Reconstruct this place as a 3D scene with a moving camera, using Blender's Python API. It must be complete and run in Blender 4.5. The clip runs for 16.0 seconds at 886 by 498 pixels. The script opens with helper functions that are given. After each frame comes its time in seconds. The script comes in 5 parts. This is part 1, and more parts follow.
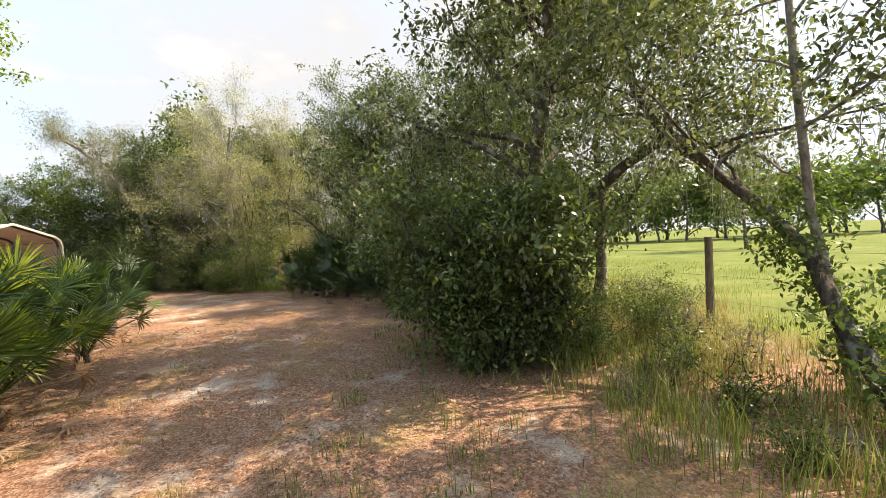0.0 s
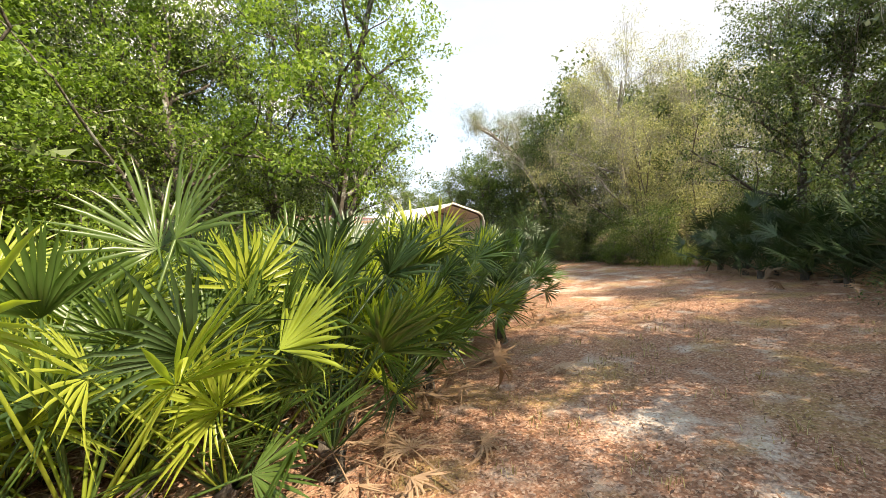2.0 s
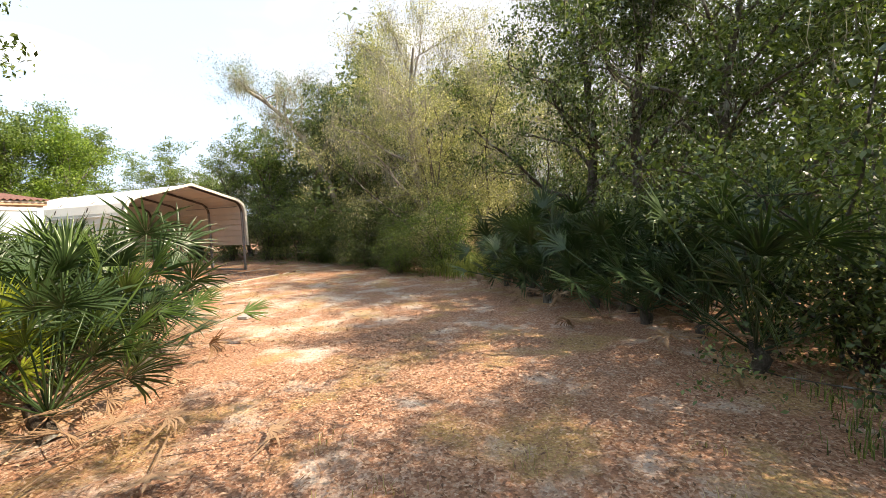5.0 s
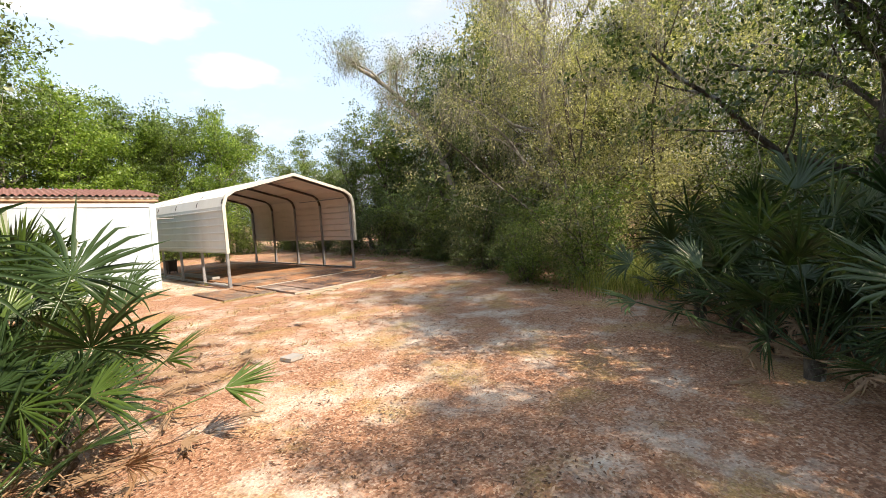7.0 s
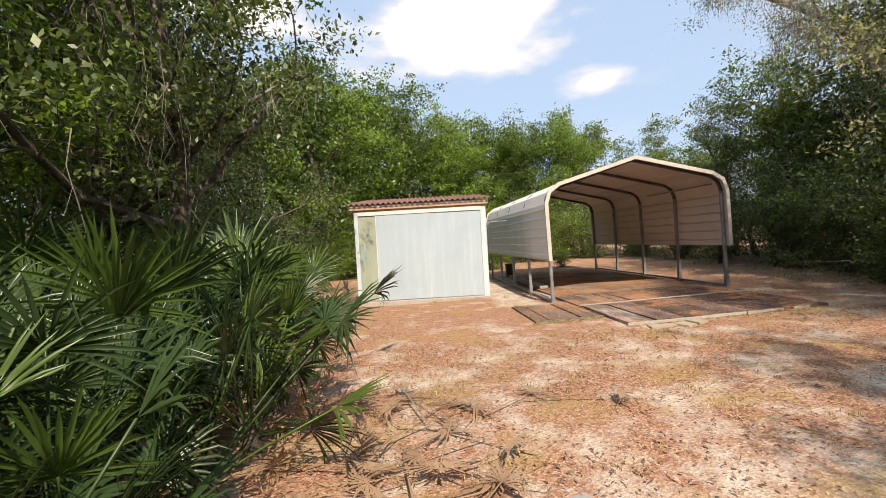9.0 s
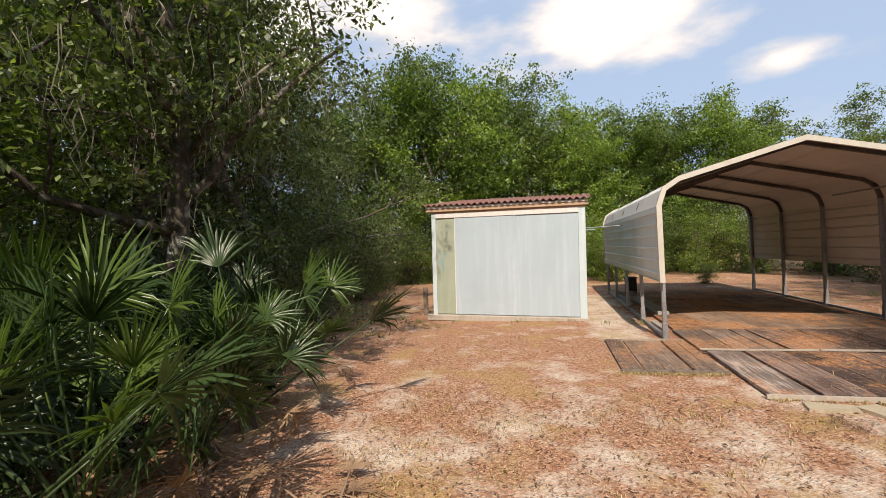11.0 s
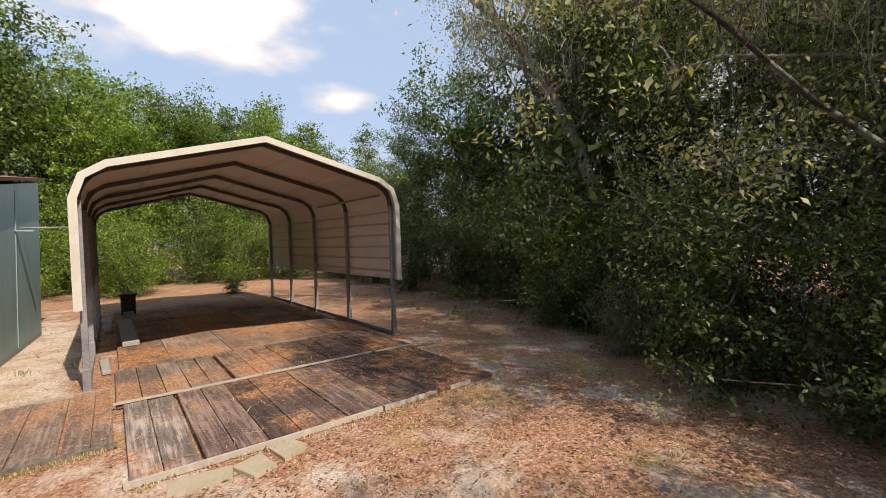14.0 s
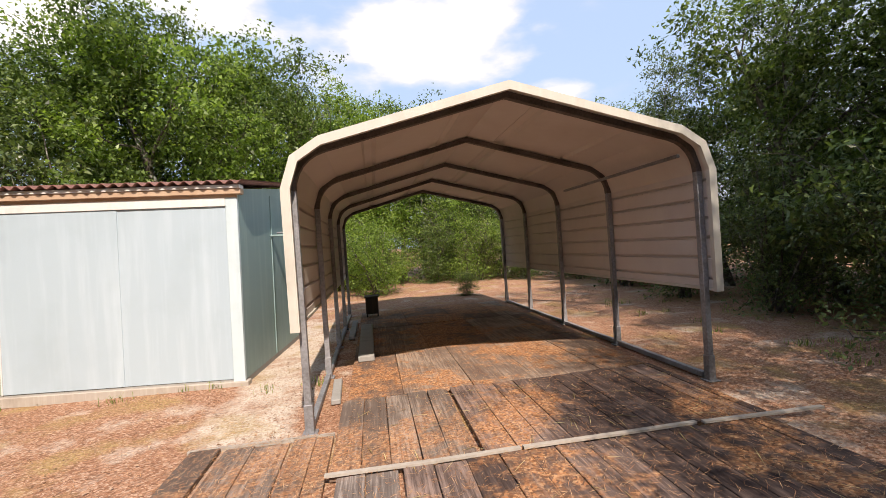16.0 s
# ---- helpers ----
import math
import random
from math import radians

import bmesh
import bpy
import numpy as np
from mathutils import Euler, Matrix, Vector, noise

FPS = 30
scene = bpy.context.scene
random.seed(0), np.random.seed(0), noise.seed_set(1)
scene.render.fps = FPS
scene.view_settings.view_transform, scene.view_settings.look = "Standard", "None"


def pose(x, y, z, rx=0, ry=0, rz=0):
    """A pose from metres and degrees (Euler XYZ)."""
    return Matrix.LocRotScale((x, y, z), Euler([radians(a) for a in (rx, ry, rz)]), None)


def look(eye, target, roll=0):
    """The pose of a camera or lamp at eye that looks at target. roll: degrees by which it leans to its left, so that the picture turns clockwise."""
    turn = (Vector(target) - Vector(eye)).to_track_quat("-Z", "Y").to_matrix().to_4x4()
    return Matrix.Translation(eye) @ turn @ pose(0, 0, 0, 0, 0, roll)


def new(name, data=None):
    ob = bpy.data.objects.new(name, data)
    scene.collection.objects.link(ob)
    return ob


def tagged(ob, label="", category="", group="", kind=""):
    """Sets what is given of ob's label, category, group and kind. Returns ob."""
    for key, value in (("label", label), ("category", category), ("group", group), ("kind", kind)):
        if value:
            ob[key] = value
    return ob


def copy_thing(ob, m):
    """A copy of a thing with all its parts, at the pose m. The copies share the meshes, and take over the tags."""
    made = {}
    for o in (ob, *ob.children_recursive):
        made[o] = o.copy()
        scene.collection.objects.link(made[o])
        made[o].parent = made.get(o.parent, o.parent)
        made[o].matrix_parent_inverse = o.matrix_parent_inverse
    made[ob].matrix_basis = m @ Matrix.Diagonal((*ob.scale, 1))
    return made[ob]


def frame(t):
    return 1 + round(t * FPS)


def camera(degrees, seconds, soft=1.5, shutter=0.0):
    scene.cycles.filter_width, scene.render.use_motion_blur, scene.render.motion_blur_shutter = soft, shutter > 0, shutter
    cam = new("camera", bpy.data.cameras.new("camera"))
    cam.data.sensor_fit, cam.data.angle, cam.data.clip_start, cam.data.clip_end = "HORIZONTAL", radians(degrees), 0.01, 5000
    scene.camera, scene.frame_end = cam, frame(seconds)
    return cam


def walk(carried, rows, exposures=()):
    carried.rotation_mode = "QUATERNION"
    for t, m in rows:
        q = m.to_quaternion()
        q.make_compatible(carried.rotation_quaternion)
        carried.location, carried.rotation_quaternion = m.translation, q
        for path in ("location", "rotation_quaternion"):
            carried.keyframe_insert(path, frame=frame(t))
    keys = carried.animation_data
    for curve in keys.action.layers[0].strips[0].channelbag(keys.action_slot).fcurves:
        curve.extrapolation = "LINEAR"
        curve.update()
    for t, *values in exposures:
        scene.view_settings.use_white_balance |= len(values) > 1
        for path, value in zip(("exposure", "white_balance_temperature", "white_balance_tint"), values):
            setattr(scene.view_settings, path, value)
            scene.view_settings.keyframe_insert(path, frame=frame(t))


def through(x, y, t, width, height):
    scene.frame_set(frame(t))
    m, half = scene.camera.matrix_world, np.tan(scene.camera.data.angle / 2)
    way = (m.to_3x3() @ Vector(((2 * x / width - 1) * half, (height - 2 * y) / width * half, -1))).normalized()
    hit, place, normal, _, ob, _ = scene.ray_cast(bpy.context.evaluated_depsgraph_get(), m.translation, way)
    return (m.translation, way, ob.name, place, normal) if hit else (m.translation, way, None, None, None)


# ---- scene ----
cam = camera(91.0, 16.0, soft=0.85)
# seconds, x, y, z, yaw, pitch, roll; the origin is the foot of the carport's front post beside the shed, y runs along the carport
ROWS = [
    (0.0, -12.681, -13.767, 1.499, -91.27, -1.14, 2.82),
    (0.5, -12.319, -13.411, 1.497, -80.20, -1.48, 2.81),
    (1.0, -11.867, -13.061, 1.443, -68.66, -1.69, 3.50),
    (1.5, -11.400, -12.582, 1.378, -57.93, -1.81, 4.05),
    (2.0, -10.948, -12.397, 1.406, -44.44, -1.66, 4.69),
    (2.5, -10.442, -12.202, 1.404, -47.46, -2.25, 4.48),
    (3.0, -9.816, -12.066, 1.373, -55.83, -2.98, 3.95),
    (3.5, -9.190, -11.950, 1.350, -67.05, -3.48, 2.66),
    (6.0, -5.429, -11.507, 1.440, -62.94, -5.36, 2.45),
    (6.5, -4.908, -11.116, 1.467, -56.44, -5.15, 2.87),
    (7.0, -4.281, -10.555, 1.457, -48.75, -4.61, 3.44),
    (7.5, -3.736, -9.872, 1.449, -39.76, -3.83, 4.09),
    (8.0, -3.215, -9.264, 1.394, -28.96, -2.44, 4.37),
    (8.5, -2.896, -8.714, 1.382, -16.11, -1.44, 4.70),
    (9.0, -2.692, -8.314, 1.402, -4.36, -1.12, 4.67),
    (11.5, -1.263, -6.530, 1.479, 14.09, 0.10, 2.65),
    (12.0, -0.975, -6.163, 1.487, 8.14, -0.17, 2.41),
    (12.5, -0.630, -5.795, 1.472, -2.67, -0.53, 2.04),
    (13.0, -0.219, -5.621, 1.478, -16.56, -0.89, 1.81),
    (13.5, 0.015, -5.670, 1.448, -31.48, -1.10, 1.64),
    (14.0, 0.234, -5.671, 1.445, -37.48, -1.52, 1.85),
    (14.5, 0.430, -5.353, 1.432, -38.57, -1.80, 2.50),
    (15.0, 0.708, -4.829, 1.463, -32.74, -1.71, 3.34),
    (15.5, 0.827, -4.205, 1.448, -21.96, -1.28, 3.33),
    (16.0, 0.590, -3.603, 1.428, -9.22, -0.50, 4.02),
]
walk(cam, [(t, pose(x, y, z, 90 + pitch, roll, yaw)) for t, x, y, z, yaw, pitch, roll in ROWS],
     exposures=[(0.0, 1.05, 8000, 13), (1.0, 1.22, 7900, 12), (2.0, 1.25, 7800, 11), (3.0, 1.27, 7900, 13), (3.6, 1.26, 7900, 14), (6.0, 1.14, 7800, 13), (8.0, 0.76, 7400, 16), (9.0, 0.46, 7350, 14), (12.5, 0.16, 7250, 16), (13.2, 0.1, 7200, 15), (14.0, 0.3, 7250, 16), (15.0, 0.62, 7300, 17), (16.0, 0.52, 7100, 17)])

# ---- world and sun ----
SUN_WAY = Vector((-0.12, 0.937, -1.0)).normalized()
sun = new("sun", bpy.data.lights.new("sun", "SUN"))
sun.data.energy, sun.data.angle, sun.data.color = 5.0, radians(0.6), (1.0, 0.93, 0.82)
sun.matrix_world = look((0, 0, 30), Vector((0, 0, 30)) + SUN_WAY)


def build_world():
    world = bpy.data.worlds.new("sky")
    scene.world = world
    world.use_nodes = True
    nt = world.node_tree
    nt.nodes.clear()
    n = lambda kind: nt.nodes.new(kind)
    link = nt.links.new
    out, bg, sky = n("ShaderNodeOutputWorld"), n("ShaderNodeBackground"), n("ShaderNodeTexSky")
    sky.sky_type, sky.sun_disc = "NISHITA", False
    sky.sun_elevation, sky.sun_rotation = radians(46.6), math.atan2(0.12, -0.937)
    sky.dust_density, sky.air_density, sky.ozone_density = 2.5, 1.0, 1.0
    co, mp = n("ShaderNodeTexCoord"), n("ShaderNodeMapping")
    mp.inputs["Scale"].default_value = (1.0, 1.0, 2.4)
    mp.inputs["Location"].default_value = (0.35, 0.1, 0.2)
    link(co.outputs["Generated"], mp.inputs["Vector"])
    noise_tex = n("ShaderNodeTexNoise")
    noise_tex.inputs["Scale"].default_value, noise_tex.inputs["Detail"].default_value = 4.2, 8
    noise_tex.inputs["Roughness"].default_value = 0.52
    link(mp.outputs["Vector"], noise_tex.inputs["Vector"])
    sep = n("ShaderNodeSeparateXYZ")
    link(co.outputs["Generated"], sep.inputs[0])

    def calc(op, *values):
        m = n("ShaderNodeMath")
        m.operation = op
        for k, v in enumerate(values):
            if isinstance(v, (int, float)):
                m.inputs[k].default_value = v
            else:
                link(v, m.inputs[k])
        return m.outputs[0]

    def blend(fac, a, b):
        m = n("ShaderNodeMix")
        m.data_type = "RGBA"
        for v, key in ((fac, "Factor"), (a, "A"), (b, "B")):
            if isinstance(v, float):
                m.inputs[key].default_value = v
            elif isinstance(v, tuple):
                m.inputs[key].default_value = (*v, 1)
            else:
                link(v, m.inputs[key])
        return m.outputs["Result"]

    def graded(value, low, high, to=1.0):
        r = n("ShaderNodeMapRange")
        r.interpolation_type = "SMOOTHSTEP"
        for k, v in ((1, low), (2, high), (3, 0.0), (4, to)):
            r.inputs[k].default_value = v
        link(value, r.inputs[0])
        return r.outputs[0]

    puff = noise_tex.outputs["Fac"]
    blue = blend(0.6, sky.outputs["Color"], (6.9, 9.8, 14.2))
    # pale haze towards +x and the field
    hazy = blend(graded(calc("MULTIPLY_ADD", puff, 0.7, sep.outputs[0]), 0.85, 1.35, 0.92), blue, (5.4, 5.8, 6.5))
    # cumulus heaps over the far wood: across, height, half width, half height
    across = calc("DIVIDE", sep.outputs[0], calc("MAXIMUM", sep.outputs[1], 0.05))
    heaps = None
    for u, w, a, b in ((0.1, 0.42, 0.3, 0.1), (-0.66, 0.42, 0.15, 0.1), (-0.33, 0.47, 0.17, 0.07), (0.46, 0.3, 0.1, 0.03), (-1.3, 0.4, 0.4, 0.12)):
        du = calc("DIVIDE", calc("SUBTRACT", across, u), a)
        dw = calc("DIVIDE", calc("SUBTRACT", sep.outputs[2], w), b)
        one = calc("SUBTRACT", 1.0, calc("SQRT", calc("ADD", calc("MULTIPLY", du, du), calc("MULTIPLY", dw, dw))))
        heaps = one if heaps is None else calc("MAXIMUM", heaps, one)
    thick = calc("MULTIPLY_ADD", calc("SUBTRACT", puff, 0.5), 3.3, heaps)
    thin = graded(puff, 0.5, 0.75, 0.5)
    veiled = blend(thin, hazy, (8.0, 8.6, 9.6))
    heap = blend(graded(thick, 0.1, 0.9), (9.2, 9.6, 10.4), (12.4, 12.4, 12.6))
    mixed = blend(graded(thick, -0.2, 0.55), veiled, heap)
    link(mixed, bg.inputs["Color"])
    bg.inputs["Strength"].default_value = 0.076
    link(bg.outputs[0], out.inputs[0])


build_world()

# ---- materials ----


class Nodes:
    """A short way to write node materials."""

    def __init__(self, name):
        self.mat = bpy.data.materials.new(name)
        self.mat.use_nodes = True
        self.nt = self.mat.node_tree
        self.nt.nodes.clear()
        self.out = self.nt.nodes.new("ShaderNodeOutputMaterial")

    def node(self, kind, **values):
        made = self.nt.nodes.new(kind)
        for key, value in values.items():
            made.inputs[key.replace("_", " ")].default_value = value
        return made

    def link(self, a, b):
        self.nt.links.new(a, b)

    def where(self):
        return self.node("ShaderNodeNewGeometry").outputs["Position"]

    def local(self):
        return self.node("ShaderNodeTexCoord").outputs["Object"]

    def noise(self, co, scale, detail=4.0, rough=0.55, stretch=None):
        if stretch:
            m = self.node("ShaderNodeMapping")
            m.inputs["Scale"].default_value = stretch
            self.link(co, m.inputs["Vector"])
            co = m.outputs["Vector"]
        t = self.node("ShaderNodeTexNoise", Scale=scale, Detail=detail, Roughness=rough)
        self.link(co, t.inputs["Vector"])
        return t.outputs["Fac"]

    def ramp(self, fac, *stops):
        r = self.node("ShaderNodeValToRGB")
        e = r.color_ramp.elements
        while len(e) < len(stops):
            e.new(0.5)
        for el, (p, c) in zip(e, stops):
            el.position = p
            el.color = (c, c, c, 1) if isinstance(c, (int, float)) else (*c, 1)
        self.link(fac, r.inputs["Fac"])
        return r.outputs["Color"]

    def mix(self, fac, a, b, mode="MIX"):
        m = self.node("ShaderNodeMix")
        m.data_type, m.blend_type = "RGBA", mode
        for v, key in ((fac, "Factor"), (a, "A"), (b, "B")):
            if isinstance(v, (int, float)):
                m.inputs[key].default_value = v
            elif isinstance(v, tuple):
                m.inputs[key].default_value = (*v, 1)
            else:
                self.link(v, m.inputs[key])
        return m.outputs["Result"]

    def math(self, op, a, b=0.0, c=None):
        m = self.node("ShaderNodeMath")
        m.operation = op
        for i, v in enumerate((a, b, c)):
            if v is None:
                continue
            if isinstance(v, (int, float)):
                m.inputs[i].default_value = v
            else:
                self.link(v, m.inputs[i])
        return m.outputs[0]

    def finish(self, colour, rough=0.8, metal=0.0, bump=None, strength=0.4, distance=0.01, spec=0.5, through=0.0, through_colour=None):
        p = self.node("ShaderNodeBsdfPrincipled")
        for v, key in ((colour, "Base Color"), (rough, "Roughness"), (metal, "Metallic"), (spec, "Specular IOR Level")):
            if isinstance(v, (int, float)):
                p.inputs[key].default_value = v
            elif isinstance(v, tuple):
                p.inputs[key].default_value = (*v, 1)
            else:
                self.link(v, p.inputs[key])
        if bump is not None:
            b = self.node("ShaderNodeBump", Strength=strength, Distance=distance)
            self.link(bump, b.inputs["Height"])
            self.link(b.outputs[0], p.inputs["Normal"])
        last = p.outputs[0]
        if through:
            tr = self.node("ShaderNodeBsdfTranslucent")
            src = through_colour if through_colour is not None else colour
            if isinstance(src, tuple):
                tr.inputs["Color"].default_value = (*src, 1)
            else:
                self.link(src, tr.inputs["Color"])
            mx = self.node("ShaderNodeMixShader", Fac=through)
            self.link(last, mx.inputs[1])
            self.link(tr.outputs[0], mx.inputs[2])
            last = mx.outputs[0]
        self.link(last, self.out.inputs[0])
        return self.mat


def leaf_material(name, dark, mid, light, rough=0.42, through=0.35, glow=(1.25, 1.35, 0.6)):
    """Leaves: each one its own shade, light shining through them."""
    m = Nodes(name)
    rnd = m.node("ShaderNodeNewGeometry").outputs["Random Per Island"]
    big = m.noise(m.where(), 0.9, 3)
    own = m.node("ShaderNodeObjectInfo").outputs["Random"]
    fac = m.math("ADD", m.math("MULTIPLY_ADD", rnd, 0.62, m.math("MULTIPLY", own, 0.12)), m.math("MULTIPLY", big, 0.26))
    col = m.ramp(fac, (0.14, tuple(0.7 * c for c in dark)), (0.5, mid), (0.88, tuple(1.15 * c for c in light)))
    thru = m.mix(1.0, col, glow, "MULTIPLY")
    return m.finish(col, rough=rough, through=through, through_colour=thru, spec=0.45)


def bark_material(name, dark, light, lichen=0.0):
    m = Nodes(name)
    co = m.local()
    ridges = m.noise(co, 16, 8, 0.75, (1, 1, 0.35))
    col = m.ramp(ridges, (0.35, dark), (0.65, light))
    if lichen:
        spots = m.ramp(m.noise(co, 5, 4), (0.55, 0.0), (0.62, lichen))
        col = m.mix(spots, col, (0.42, 0.43, 0.38))
    return m.finish(col, rough=0.9, bump=ridges, strength=1.0, distance=0.04, spec=0.15)


def ground_material():
    m = Nodes("sandy_ground")
    co = m.where()
    sep = m.node("ShaderNodeSeparateXYZ")
    m.link(co, sep.inputs[0])
    x, y = sep.outputs[0], sep.outputs[1]
    fine, grain, mid, big = m.noise(co, 55, 4, 0.6), m.noise(co, 240, 2), m.noise(co, 1.7, 9, 0.66), m.noise(co, 0.5, 3)
    vor = m.node("ShaderNodeTexVoronoi", Scale=58.0, Randomness=1.0)
    m.link(co, vor.inputs["Vector"])
    chip = m.node("ShaderNodeSeparateColor")
    m.link(vor.outputs["Color"], chip.inputs[0])
    bits = m.math("MULTIPLY_ADD", chip.outputs[0], 0.5, m.math("MULTIPLY", m.noise(co, 95, 5, 0.7), 0.5))
    litter = m.ramp(bits, (0.15, (0.11, 0.06, 0.04)), (0.35, (0.27, 0.128, 0.075)), (0.58, (0.41, 0.222, 0.138)), (0.8, (0.54, 0.38, 0.28)))
    litter = m.mix(m.ramp(fine, (0.35, 0.5), (0.6, 0.0)), litter, (0.13, 0.08, 0.055))
    sand = m.ramp(m.math("MULTIPLY_ADD", grain, 0.3, m.math("MULTIPLY", fine, 0.7)), (0.3, (0.38, 0.31, 0.25)), (0.6, (0.58, 0.51, 0.43)), (0.8, (0.72, 0.66, 0.58)))
    straw = m.ramp(fine, (0.3, (0.2, 0.13, 0.05)), (0.7, (0.44, 0.31, 0.13)))
    # bare sand: wheel tracks and the open yard
    def spot(cx, cy, r0, r1):
        d = m.math("SQRT", m.math("ADD", m.math("POWER", m.math("SUBTRACT", x, cx), 2), m.math("POWER", m.math("SUBTRACT", y, cy), 2)))
        r = m.node("ShaderNodeMapRange")
        r.inputs[1].default_value, r.inputs[2].default_value = r0, r1
        r.inputs[3].default_value, r.inputs[4].default_value = 1.0, 0.0
        m.link(d, r.inputs[0])
        return r.outputs[0]
    yard = m.math("MAXIMUM", spot(-0.8, -5.0, 2.0, 5.4), m.math("MAXIMUM", spot(-0.75, 4.6, 1.0, 3.6), spot(3.9, -2.2, 0.4, 2.4)))
    # bare sand between shed and carport
    alley = m.node("ShaderNodeMapRange")
    alley.inputs[1].default_value, alley.inputs[2].default_value = 0.25, 0.6
    alley.inputs[3].default_value, alley.inputs[4].default_value = 2.6, 0.0
    m.link(m.math("ABSOLUTE", m.math("ADD", x, 0.52)), alley.inputs[0])
    yard = m.math("MAXIMUM", yard, m.math("MULTIPLY", alley.outputs[0], spot(-0.5, 2.8, 2.4, 4.2)))
    # two worn wheel tracks along the first stretch of the path
    side = m.math("MULTIPLY_ADD", m.math("SUBTRACT", x, -9.0), -0.2, m.math("MULTIPLY", m.math("SUBTRACT", y, -11.75), 0.98))
    side = m.math("MULTIPLY_ADD", m.math("SUBTRACT", big, 0.5), 0.6, side)
    rut = m.node("ShaderNodeMapRange")
    rut.inputs[1].default_value, rut.inputs[2].default_value = 0.05, 0.24
    rut.inputs[3].default_value, rut.inputs[4].default_value = 1.0, 0.0
    m.link(m.math("ABSOLUTE", m.math("SUBTRACT", m.math("ABSOLUTE", side), 0.36)), rut.inputs[0])
    path = m.math("MULTIPLY", rut.outputs[0], spot(-9.6, -11.8, 1.5, 5.5))
    patch = m.noise(co, 0.85, 4, 0.55)
    bare = m.math("MULTIPLY_ADD", yard, 0.1, m.math("MULTIPLY_ADD", path, 0.13, mid))
    bare = m.math("MULTIPLY_ADD", big, 0.1, bare)
    bare = m.math("MULTIPLY_ADD", m.math("SUBTRACT", patch, 0.5), 0.26, bare)
    bare_fac = m.ramp(bare, (0.6, 0.0), (0.7, 0.5), (0.82, 1.0))
    bare_fac = m.math("MULTIPLY", bare_fac, m.ramp(chip.outputs[1], (0.12, 0.35), (0.3, 1.0)))
    col = m.mix(bare_fac, litter, sand)
    grassy = m.ramp(m.noise(co, 1.3, 4), (0.52, 0.0), (0.64, 0.75))
    col = m.mix(m.math("MULTIPLY", grassy, m.ramp(chip.outputs[2], (0.2, 0.3), (0.5, 1.0))), col, straw)
    # the mown field beyond the fence
    edge = m.math("SUBTRACT", m.math("MULTIPLY_ADD", x, 0.267, -16.5), y)
    field = m.node("ShaderNodeMapRange")
    field.inputs[1].default_value, field.inputs[2].default_value = -0.7, 1.2
    m.link(m.math("MULTIPLY_ADD", mid, 1.2, edge), field.inputs[0])
    green = m.ramp(m.math("MULTIPLY_ADD", big, 0.5, m.math("MULTIPLY", fine, 0.5)), (0.3, (0.085, 0.115, 0.025)), (0.52, (0.15, 0.185, 0.045)), (0.7, (0.28, 0.27, 0.1)))
    col = m.mix(field.outputs[0], col, green)
    bump = m.math("MULTIPLY_ADD", vor.outputs["Distance"], 0.6, fine)
    return m.finish(col, rough=0.95, bump=bump, strength=0.7, distance=0.012, spec=0.15)


def plank_material(name, dark, light, needles=0.0, drifts=0.62):
    """Weathered boards, grain along y, with drifts of fallen needles."""
    m = Nodes(name)
    co = m.where()
    rnd = m.node("ShaderNodeObjectInfo").outputs["Random"]
    grain = m.noise(co, 14, 7, 0.7, (3.2, 0.16, 1))
    patch = m.noise(co, 1.7, 5)
    col = m.ramp(m.math("MULTIPLY_ADD", rnd, 0.16, m.math("MULTIPLY_ADD", patch, 0.35, m.math("MULTIPLY", grain, 0.55))), (0.36, dark), (0.54, tuple(a * 0.72 + b * 0.28 for a, b in zip(dark, light))), (0.66, light))
    if needles:
        vor = m.node("ShaderNodeTexVoronoi", Scale=60.0)
        m.link(co, vor.inputs["Vector"])
        chip = m.node("ShaderNodeSeparateColor")
        m.link(vor.outputs["Color"], chip.inputs[0])
        red = m.ramp(chip.outputs[0], (0.0, (0.16, 0.07, 0.03)), (0.6, (0.44, 0.195, 0.085)), (1.0, (0.58, 0.34, 0.18)))
        drift = m.ramp(m.math("MULTIPLY_ADD", m.noise(co, 9, 5), 0.4, m.noise(co, 0.9, 5)), (drifts, 0.0), (drifts + 0.1, needles))
        col = m.mix(m.math("MULTIPLY", drift, m.ramp(chip.outputs[1], (0.2, 0.4), (0.5, 1.0))), col, red)
    return m.finish(col, rough=0.9, bump=grain, strength=0.7, distance=0.006, spec=0.2)


def painted(name, base, streak, dirt, streak_amount=0.5, rough=0.55, scale=1.0):
    """Old paint on sheets: faded vertical streaks, grime, fine scuffs."""
    m = Nodes(name)
    co = m.local()
    vert = m.noise(co, 3.2 * scale, 6, 0.6, (2.2, 2.2, 0.16))
    cloud = m.noise(co, 1.3 * scale, 5)
    fine = m.noise(co, 70, 3)
    col = m.mix(m.ramp(vert, (0.48, 0.0), (0.7, streak_amount)), base, streak)
    col = m.mix(m.ramp(cloud, (0.5, 0.0), (0.78, 0.5)), col, dirt)
    col = m.mix(m.ramp(fine, (0.6, 0.0), (0.75, 0.18)), col, dirt)
    return m.finish(col, rough=rough, bump=cloud, strength=0.15, distance=0.01, spec=0.35)


